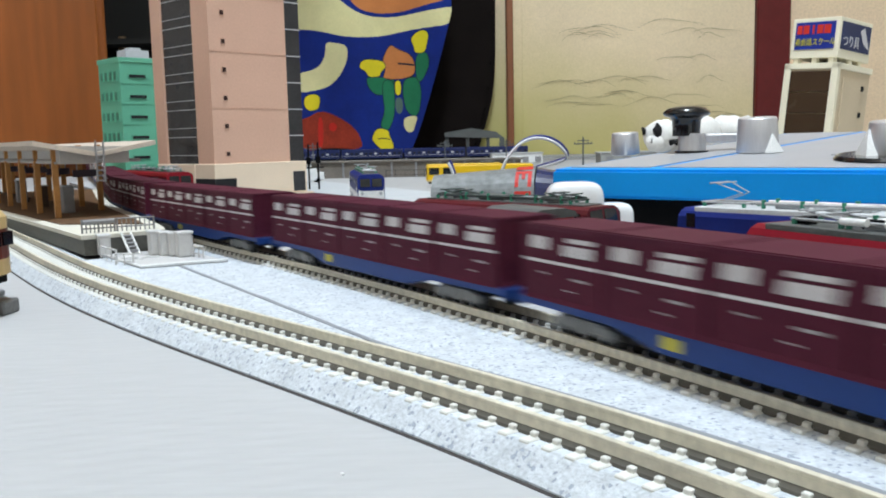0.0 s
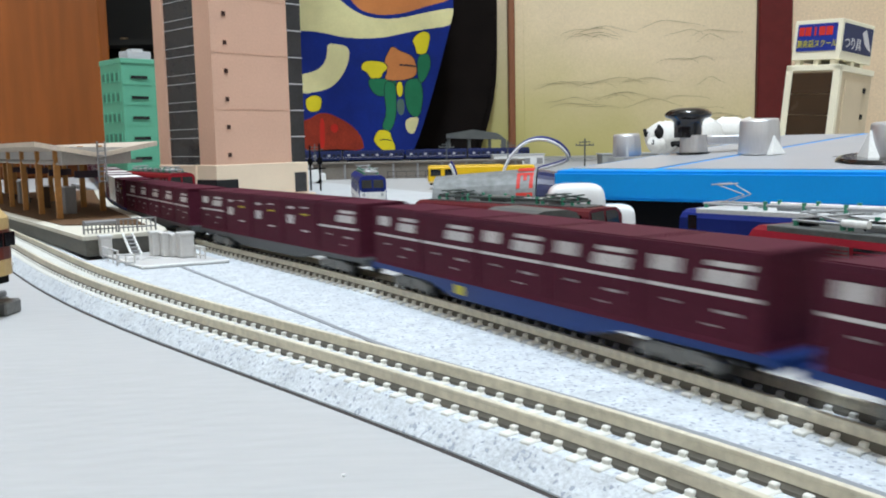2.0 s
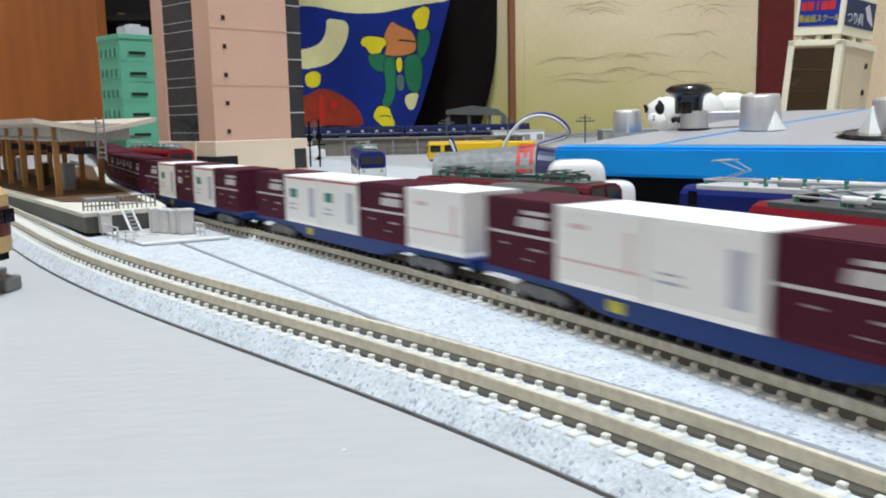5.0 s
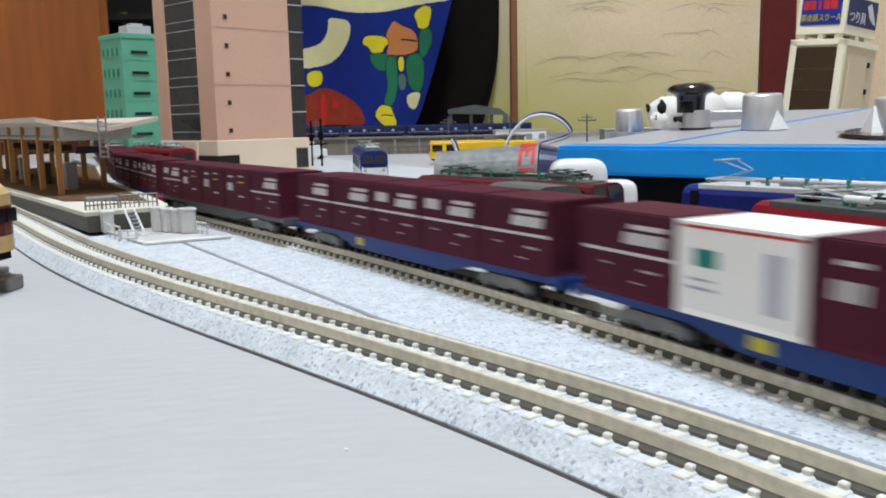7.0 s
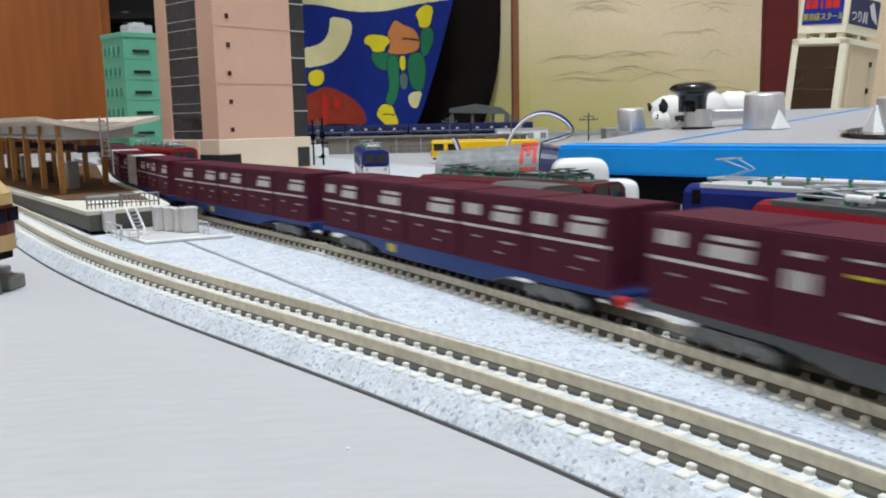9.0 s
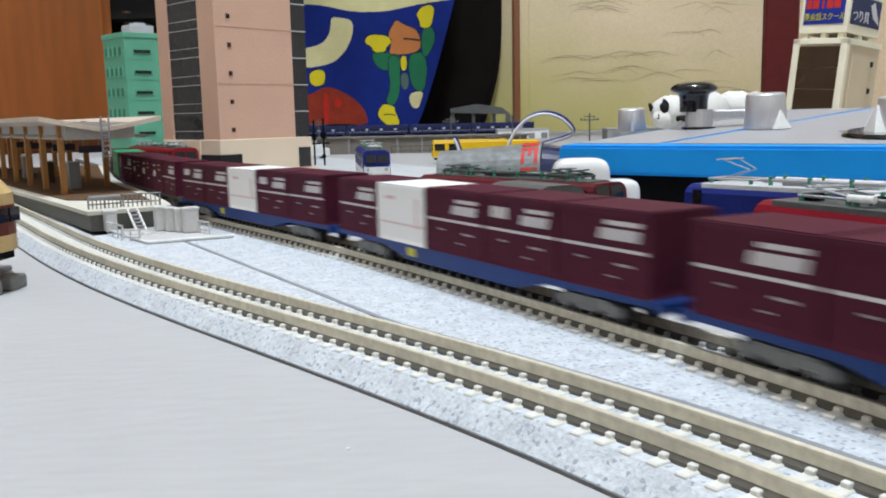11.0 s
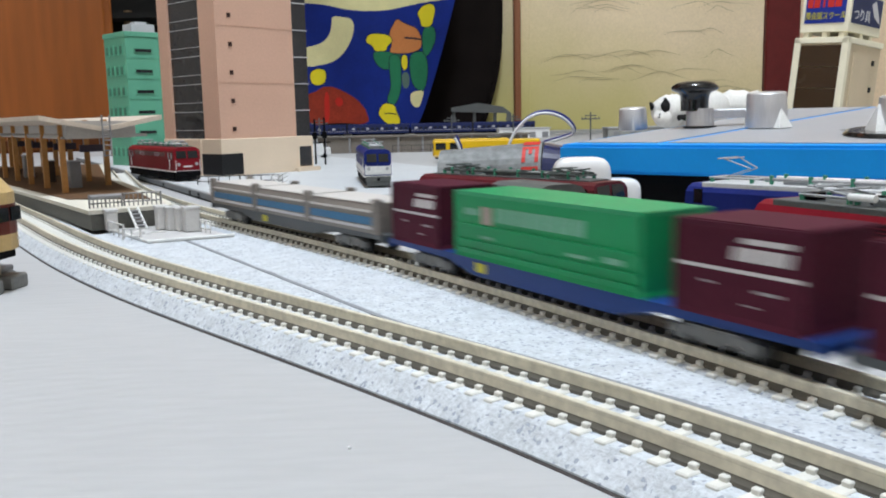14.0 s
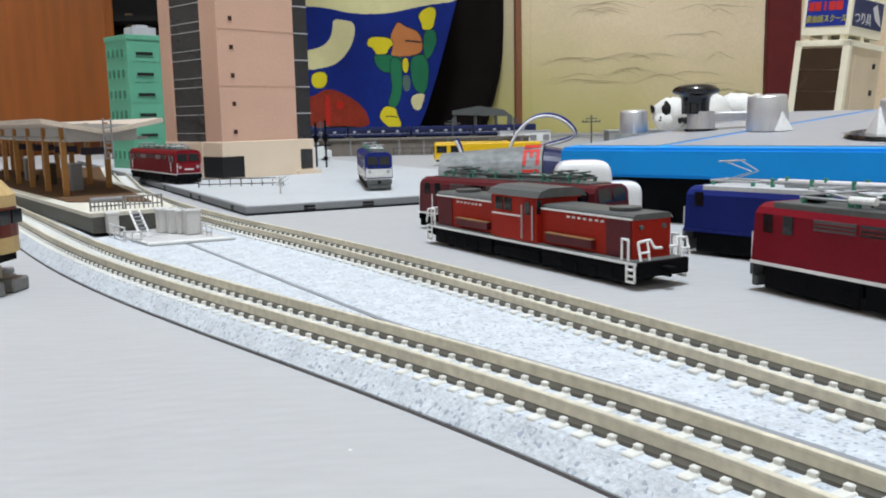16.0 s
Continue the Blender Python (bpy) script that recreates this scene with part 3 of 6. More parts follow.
def green_building():
    m = Matrix.Translation((-0.2925, 0.840, 0.0)) @ Matrix.Rotation(radians(45), 4, "Z")
    t = thing("green_building", "mint green model apartment block with small windows", "model building", m)
    w, d, h, g = 0.066, 0.0445, 0.1300, 0.0192
    part("wall", bx(0, w, 0, d, 0, h, 0.0005), GREENB, t)
    part("parapet", bx(-0.0008, w + 0.0008, -0.0008, d + 0.0008, h - 0.004, h + 0.0006, 0.0003), GREENB, t)
    part("roof", bx(0.002, w - 0.002, 0.002, d - 0.002, h + 0.0006, h + 0.0012), GREYROOF, t)
    part("roof_hut", bx(0.012, 0.036, 0.010, 0.028, h + 0.0012, h + 0.009, 0.0004), GREYROOF, t, "pale grey roof hut")
    part("tank", bx(0.018, 0.030, 0.014, 0.024, h + 0.009, h + 0.0115, 0.0004), GREYROOF, t)
    for k in range(6):
        z = h - 0.0188 - g * k
        if z < 0:
            break
        part("string_course", bx(-0.0004, w + 0.0004, -0.0004, 0.001, z - 0.0052, z - 0.0044), GREENB, t)
        for x in (0.008, 0.036):
            win = part("window", bx(x, x + 0.018, -0.0007, 0.0004, z, z + 0.0042), GREENB, t)
            part("pane", bx(x + 0.0007, x + 0.0173, -0.0010, 0.0002, z + 0.0007, z + 0.0035), PIT, win)
        for y in (0.005, 0.0145, 0.024, 0.0335):
            win = part("window", bx(-0.0007, 0.0004, y, y + 0.0065, z - 0.0022, z + 0.0076), GREENB, t)
            part("pane", bx(-0.0010, 0.0002, y + 0.0012, y + 0.0053, z - 0.0008, z + 0.0062), GREEND, win)
    return t


green_building()

# ---- station platform ----
PLAT_TOP = material("pale_platform_paving", (0.66, 0.63, 0.54), 0.75, vary=0.1, grain=700, stain=60)
PLAT_DECK = material("brown_platform_deck", (0.12, 0.062, 0.028), 0.7, vary=0.15)
PLAT_SIDE = material("olive_grey_platform_wall", (0.165, 0.165, 0.148), 0.7, vary=0.15, grain=700, stain=50)
ROOFP = material("off_white_canopy", (0.62, 0.53, 0.44), 0.6, vary=0.14, stain=60)
UNDER = material("grey_canopy_underside", (0.40, 0.38, 0.36), 0.7, vary=0.1)
TIMBER = material("tan_timber_posts", (0.43, 0.205, 0.06), 0.55, vary=0.15, grain=500, stain=80)
FENCE = material("grey_fence_plastic", (0.24, 0.235, 0.24), 0.55, vary=0.1)
CLEARG = material("clear_grey_plastic", (0.62, 0.61, 0.60), 0.3, vary=0.06)
RAILD = material("dark_brown_railing_plastic", (0.055, 0.045, 0.04), 0.6)
STEEL = material("white_ladder_plastic", (0.80, 0.80, 0.78), 0.45)

PT = 0.0125
P_ALONG = Vector((-0.575, 0.818))
P_ACROSS = Vector((0.818, 0.575))
P_O = Vector((-0.1350, 0.3365))


def plat(a, c, z=0.0):
    p = P_O + P_ALONG * a + P_ACROSS * c
    return (p.x, p.y, z)


def slab_between(left, right, z0, z1, n=24):
    """A slab whose sides are two given lines of plan points."""
    bm = bmesh.new()
    rows = []
    for i in range(n + 1):
        l, r = left(i / n), right(i / n)
        rows.append([bm.verts.new(c) for c in ((*l, z0), (*l, z1), (*r, z1), (*r, z0))])
    for a, b in zip(rows, rows[1:]):
        for j in range(4):
            bm.faces.new((a[j], a[(j + 1) % 4], b[(j + 1) % 4], b[j]))
    bm.faces.new(rows[0][::-1])
    bm.faces.new(rows[-1])
    bmesh.ops.recalc_face_normals(bm, faces=bm.faces)
    return bm


def p_left(f):
    return (P_O + P_ALONG * (0.42 * f) - P_ACROSS * (0.012 * f * f)).to_tuple()


def p_right(f):
    q = P_O + P_ACROSS * 0.0295
    a = far_line(0.213 + 0.40 * f, -0.0112)[0]
    return (q.lerp(a, min(1, f * 4))).to_tuple()


platform = thing("station_platform", "island platform with pale edge paving and brown deck", "platform")
part("platform_wall", slab_between(p_left, p_right, 0.0045, PT - 0.0016), PLAT_SIDE, platform)


def out(line, side, d):
    return lambda f: (Vector(line(f)) + P_ACROSS * side * d - P_ALONG * d * (1 if f == 0 else 0)).to_tuple()


part("edge_paving", slab_between(out(p_left, -1, 0.0012), out(p_right, 1, 0.0012), PT - 0.0016, PT), PLAT_TOP, platform)
part("deck", slab_between(lambda f: (Vector(p_left(0.14 + 0.86 * f)) + P_ACROSS * 0.0045).to_tuple(), lambda f: (Vector(p_right(0.14 + 0.86 * f)) - P_ACROSS * 0.0045).to_tuple(), PT, PT + 0.0005), PLAT_DECK, platform)


def canopy():
    c = thing("platform_canopy", "off-white butterfly canopy on tan timber posts", "canopy")
    # across: left tip, valley, right tip
    a0, a1 = 0.082, 0.42
    for name, c0, z0, c1, z1 in (("roof_wing", 0.0, 0.0497, 0.0285, 0.0440), ("roof_wing", 0.0285, 0.0440, 0.0560, 0.0492)):
        bm = bmesh.new()
        vs = []
        for a in (a0, a1):
            for cc, zz in ((c0, z0), (c1, z1), (c1, z1 - 0.0022), (c0, z0 - 0.0022)):
                vs.append(bm.verts.new(plat(a, cc, zz)))
        for f in ((0, 1, 2, 3), (7, 6, 5, 4), (0, 4, 5, 1), (1, 5, 6, 2), (2, 6, 7, 3), (3, 7, 4, 0)):
            bm.faces.new([vs[i] for i in f])
        bmesh.ops.recalc_face_normals(bm, faces=bm.faces)
        part(name, bm, ROOFP, c)
    bm = bmesh.new()
    vs = [bm.verts.new(plat(a, cc, z)) for a in (a0 + 0.004, a1) for cc, z in ((0.012, 0.0472), (0.044, 0.0464), (0.044, 0.0386), (0.012, 0.0386))]
    for f in ((0, 1, 2, 3), (7, 6, 5, 4), (0, 4, 5, 1), (1, 5, 6, 2), (2, 6, 7, 3), (3, 7, 4, 0)):
        bm.faces.new([vs[i] for i in f])
    bmesh.ops.recalc_face_normals(bm, faces=bm.faces)
    part("lamp_housing", bm, UNDER, c, "grey boxed underside")
    for k in range(8):
        a = 0.095 + 0.041 * k
        for cc, da in ((0.0115, 0.0), (0.0416, 0.039)):
            x, y, _ = plat(a + da, cc)
            q = part("post", bx(-0.0013, 0.0013, -0.0013, 0.0013, 0, 0.0352), TIMBER, c)
            q.matrix_basis = Matrix.Translation((x, y, PT)) @ Matrix.Rotation(radians(125), 4, "Z")
        beam = rod(bmesh.new(), plat(a, 0.004, 0.0405), plat(a, 0.052, 0.0395), 0.0008, 6)
        part("cross_beam", beam, UNDER, c)
    for cc in (0.0115, 0.0445):
        part("tie_beam", rod(bmesh.new(), plat(0.09, cc, 0.0392), plat(0.42, cc, 0.0392), 0.0006, 6), UNDER, c)
    lad = part("ladder", rod(rod(bmesh.new(), plat(0.080, 0.0270, 0.030), plat(0.080, 0.0270, 0.0495), 0.00045, 6), plat(0.080, 0.0305, 0.030), plat(0.080, 0.0305, 0.0495), 0.00045, 6), FENCE, c)
    for i in range(7):
        part("rung", rod(bmesh.new(), plat(0.080, 0.0270, 0.0305 + 0.0024 * i), plat(0.080, 0.0305, 0.0305 + 0.0024 * i), 0.0003, 5), FENCE, lad)
    return c


canopy()
BENCH = material("dark_brown_bench", (0.06, 0.035, 0.022), 0.6)
for k in range(5):
    a = 0.155 + 0.05 * k
    b = thing("platform_bench", "small dark brown platform bench", "bench", Matrix.Translation(plat(a, 0.026, PT + 0.0005)) @ Matrix.Rotation(radians(125), 4, "Z"), group="benches on the platform")
    part("seat", bx(-0.008, 0.008, -0.002, 0.002, 0.0022, 0.0030), BENCH, b)
    part("backrest", bx(-0.008, 0.008, -0.0004, 0.0004, 0.0030, 0.0062), BENCH, b)
    for x in (-0.006, 0.006):
        part("leg", bx(x - 0.0006, x + 0.0006, -0.0015, 0.0015, 0, 0.0022), BENCH, b)
BOARDM = material("dark_notice_print", (0.05, 0.035, 0.05), 0.6)
for k in range(4):
    nb = thing("notice_board", "hanging dark platform notice board", "notice board", Matrix.Translation(plat(0.115 + 0.06 * k, 0.030, 0.0315)) @ Matrix.Rotation(radians(35), 4, "Z"), group="notice boards")
    part("panel", bx(-0.006, 0.006, -0.0006, 0.0006, 0, 0.0036), BOARDM, nb)
    for x in (-0.004, 0.004):
        part("hanger", rod(bmesh.new(), (x, 0, 0.0036), (x, 0, 0.0075), 0.0003, 5), FENCE, nb)


for k, (a, h, m) in enumerate(((0.128, 0.0135, FENCE), (0.19, 0.0120, BENCH), (0.25, 0.0135, FENCE))):
    vm = thing("platform_cabinet", "small dark cabinet on the platform", "platform cabinet", Matrix.Translation(plat(a, 0.0235, PT + 0.0005)) @ Matrix.Rotation(radians(125), 4, "Z"), group="platform cabinets")
    part("case", bx(-0.0035, 0.0035, -0.0028, 0.0028, 0, h, 0.0003), m, vm)
    part("top_plate", bx(-0.0038, 0.0038, -0.0031, 0.0031, h, h + 0.0006), GREYROOF, vm)


def fence(name, label, a, b, posts, h, mat, group=""):
    """A railing from a to b (plan points with height)."""
    f = thing(name, label, "railing", group=group)
    a, b = Vector(a), Vector(b)
    up = Vector((0, 0, 1))
    for z in (h, h * 0.35):
        part("rail", rod(bmesh.new(), a + up * z, b + up * z, 0.00033, 5), mat, f)
    for i in range(posts):
        p = a.lerp(b, i / (posts - 1))
        part("post", rod(bmesh.new(), p, p + up * (h + (0.0004 if i % 4 == 0 else 0)), 0.00042 if i % 4 == 0 else 0.00026, 5), mat, f)
    return f


fence("platform_railing", "grey railing across the platform end", plat(0.008, 0.0015, PT), plat(0.008, 0.0140, PT), 9, 0.0050, FENCE, "platform end railings")
fence("platform_railing", "grey railing across the platform end", plat(0.008, 0.0150, PT), plat(0.006, 0.0290, PT), 9, 0.0050, FENCE, "platform end railings")


part("sign_panel", rod(bmesh.new(), plat(0.0075, 0.0018, PT + 0.0042), plat(0.0075, 0.0137, PT + 0.0042), 0.0009, 6), FENCE, bpy.data.objects["platform_railing"])


def stairs():
    s = thing("platform_stairs", "white ladder stairs at the platform end", "stairs")
    top, foot = plat(-0.0012, 0.0155), plat(-0.0105, 0.0160)
    for dc in (-0.0018, 0.0018):
        d = P_ACROSS * dc
        part("stringer", rod(bmesh.new(), (top[0] + d.x, top[1] + d.y, PT), (foot[0] + d.x, foot[1] + d.y, 0.0047), 0.0005, 6), STEEL, s)
    for i in range(1, 6):
        f = i / 6
        p = Vector(top).lerp(Vector(foot), f)
        z = PT + (0.0047 - PT) * f
        d = P_ACROSS * 0.0018
        part("tread", rod(bmesh.new(), (p.x - d.x, p.y - d.y, z), (p.x + d.x, p.y + d.y, z), 0.00055, 5), FENCE, s)
    return s


stairs()
yard = thing("equipment_yard", "low kerbed yard of clear grey plastic before the platform", "yard plate")
part("plate", slab_between(lambda f: (Vector((-0.1010, 0.2990)).lerp(Vector((-0.1290, 0.3380)), f)).to_tuple(), lambda f: (Vector((-0.0745, 0.3120)).lerp(Vector((-0.1040, 0.3530)), f)).to_tuple(), 0.0042, 0.0047, 6), CLEARG, yard)
for a, b in (((-0.1010, 0.2990), (-0.0745, 0.3120)), ((-0.1010, 0.2990), (-0.1290, 0.3380))):
    part("kerb", rod(bmesh.new(), (*a, 0.0050), (*b, 0.0050), 0.0006, 6), STEEL, yard)
for x, y, w, h in ((-0.1075, 0.3350, 0.0044, 0.0090), (-0.1030, 0.3325, 0.0040, 0.0088), (-0.0986, 0.3300, 0.0040, 0.0086), (-0.0940, 0.3270, 0.0056, 0.0092), (-0.1275, 0.3365, 0.0044, 0.0078)):
    cab = thing("relay_cabinet", "small translucent grey relay cabinet", "relay cabinet", Matrix.Translation((x, y, 0.0047)) @ Matrix.Rotation(radians(30), 4, "Z"), group="relay cabinets in the yard")
    part("case", bx(-w / 2, w / 2, -0.0025, 0.0025, 0, h, 0.0004), CLEARG, cab)
    part("cap", bx(-w / 2 - 0.0003, w / 2 + 0.0003, -0.0028, 0.0028, h - 0.0006, h + 0.0004, 0.0002), CLEARG, cab)
    part("door", bx(-w / 2 + 0.0008, w / 2 - 0.0008, -0.0028, -0.0024, 0.0008, h - 0.0012), CLEARG, cab)
fence("yard_railing", "little clear grey railing of the yard", (-0.1140, 0.3120, 0.0045), (-0.1250, 0.3270, 0.0045), 4, 0.0048, CLEARG, "yard railings")
fence("yard_railing", "little clear grey railing of the yard", (-0.1060, 0.3060, 0.0045), (-0.1130, 0.3080, 0.0045), 3, 0.0040, CLEARG, "yard railings")
fence("yard_railing", "little clear grey railing of the yard", (-0.0900, 0.3250, 0.0045), (-0.0850, 0.3200, 0.0045), 3, 0.0046, CLEARG, "yard railings")
fence("street_railing", "dark model street railing", tuple(SLAB @ Vector((0.005, 0.150, 0.005))), tuple(SLAB @ Vector((0.055, 0.128, 0.005))), 9, 0.0052, RAILD)
tr = thing("bare_street_tree", "tiny bare clear plastic street tree", "model tree", SLAB @ Matrix.Translation((0.035, 0.062, 0.005)))
part("trunk", rod(bmesh.new(), (0, 0, 0), (0, 0, 0.008), 0.0006, 6, 0.0003), CLEARG, tr)
rnd = random.Random(5)
for i in range(14):
    z = 0.004 + 0.0004 * i
    a = i * 2.4
    part("branch", rod(bmesh.new(), (0, 0, z), (0.0055 * math.cos(a), 0.0055 * math.sin(a), z + rnd.uniform(0.0005, 0.003)), 0.00035, 5, 0.0002), CLEARG, tr)


# ---- locomotives ----
RED = material("crimson_loco_paint", (0.19, 0.007, 0.014), 0.5, vary=0.12, spec=0.15)
RED2 = material("bright_red_loco_paint", (0.185, 0.006, 0.015), 0.5, vary=0.12, spec=0.15)
ORANGE_RED = material("vermilion_loco_paint", (0.36, 0.020, 0.010), 0.5, vary=0.14, spec=0.15)
DULLRED = material("dark_wine_loco_paint", (0.10, 0.008, 0.014), 0.45, vary=0.15)
NAVY = material("deep_blue_loco_paint", (0.010, 0.020, 0.15), 0.5, vary=0.12, spec=0.15)
WHITEL = material("white_loco_paint", (0.75, 0.75, 0.74), 0.45)
YELLOWL = material("bright_yellow_loco_paint", (0.75, 0.46, 0.005), 0.45, vary=0.08)
LOCO_GREY = material("dark_grey_loco_roof", (0.105, 0.11, 0.107), 0.55, vary=0.18)
SILVER = material("silver_roof_gear", (0.40, 0.41, 0.42), 0.5, metal=0.2)
ROOFL = material("light_grey_loco_roof", (0.60, 0.61, 0.62), 0.5, vary=0.12)
GEARD = material("dark_grey_green_roof_gear", (0.07, 0.085, 0.08), 0.5, metal=0.1)
GREENI = material("green_insulators", (0.06, 0.28, 0.18), 0.4)
HANDR = material("white_handrail_plastic", (0.82, 0.82, 0.80), 0.45)
TANL = material("cream_railcar_paint", (0.62, 0.44, 0.20), 0.4, vary=0.1)
MAHOG = material("mahogany_railcar_paint", (0.14, 0.022, 0.012), 0.4, vary=0.15)
DULLT = material("dull_ochre_step_edge", (0.30, 0.17, 0.07), 0.6)
WINDOW = material("dark_window_glazing", (0.010, 0.012, 0.014), 0.12, coat=0.4)


def along_x(bm, outline, x0, x1):
    """Extrude a (y, z) outline along x."""
    lo = [bm.verts.new((x0, y, z)) for y, z in outline]
    hi = [bm.verts.new((x1, y, z)) for y, z in outline]
    n = len(outline)
    fs = [bm.faces.new(lo), bm.faces.new(hi[::-1])]
    fs += [bm.faces.new((lo[i], hi[i], hi[(i + 1) % n], lo[(i + 1) % n])) for i in range(n)]
    bmesh.ops.recalc_face_normals(bm, faces=fs)
    return bm


LOCO_WS = mesh_of("wheelset", (lambda b: (rod(b, (0, -0.0070, 0.0036), (0, 0.0070, 0.0036), 0.0008, 8), rod(b, (0, -0.0052, 0.0036), (0, -0.0038, 0.0036), 0.0036, 18),
                                          rod(b, (0, 0.0038, 0.0036), (0, 0.0052, 0.0036), 0.0036, 18), b)[-1])(bmesh.new()), WHEEL)


def loco_bogie(loco, x, half=0.012, axles=2, mat=BLACK):
    bm = bmesh.new()
    for s in (-1, 1):
        y = s * 0.0074
        prism(bm, [(-half, 0.0062), (half, 0.0062), (half, 0.0036), (half * 0.75, 0.0022), (half * 0.35, 0.0040), (-half * 0.35, 0.0040), (-half * 0.75, 0.0022), (-half, 0.0036)], y - 0.0007, y + 0.0007)
        for k in range(axles):
            xx = half * (-0.62 + 1.24 * k / max(1, axles - 1))
            box(bm, xx - 0.0014, xx + 0.0014, y - 0.0012, y + 0.0012, 0.0026, 0.0050, 0.0002)
    box(bm, -half * 0.9, half * 0.9, -0.0066, 0.0066, 0.0050, 0.0068)
    b = part("bogie", bm, mat, loco, "black bogie")
    b.matrix_basis = Matrix.Translation((x, 0, 0))
    for k in range(axles):
        part("wheelset", LOCO_WS, None, b).matrix_basis = Matrix.Translation((half * (-0.62 + 1.24 * k / max(1, axles - 1)), 0, 0))


def pantograph(loco, x, z, raised=False, mat=None):
    mat = mat or SILVER
    h = 0.0062 if raised else 0.0022
    bm = bmesh.new()
    for s in (-1, 1):
        rod(bm, (-0.008, s * 0.0045, z), (0.008, s * 0.0045, z), 0.0004, 5)
        rod(bm, (s * 0.0076, -0.0046, z), (s * 0.0076, 0.0046, z), 0.0004, 5)
    p = part("pantograph", bm, mat, loco, "grey wire pantograph")
    p.matrix_basis = Matrix.Translation((x, 0, 0))
    for s in (-1, 1):
        if raised:
            part("lower_arm", rod(bmesh.new(), (0.004, s * 0.003, z), (-0.005, s * 0.002, z + h * 0.5), 0.00016, 5), mat, p)
            part("upper_arm", rod(bmesh.new(), (-0.005, s * 0.002, z + h * 0.5), (0.003, s * 0.0045, z + h), 0.0002, 5), mat, p)
        else:
            part("arm", rod(bmesh.new(), (-0.007, s * 0.0045, z + 0.0006), (0.007, s * 0.0022, z + h), 0.0003, 5), mat, p)
            part("arm", rod(bmesh.new(), (0.007, s * 0.0045, z + 0.0006), (-0.007, s * 0.0022, z + h), 0.0003, 5), mat, p)
    for dx in (-0.0010, 0.0014):
        part("collector_bow", rod(bmesh.new(), (0.003 + dx, -0.0058, z + h), (0.003 + dx, 0.0058, z + h), 0.00025, 5), mat, p)
    for dx in (-0.007, 0.007):
        for s in (-1, 1):
            part("insulator", rod(bmesh.new(), (dx, s * 0.0045, z - 0.0014), (dx, s * 0.0045, z), 0.0007, 7), GREENI, p)


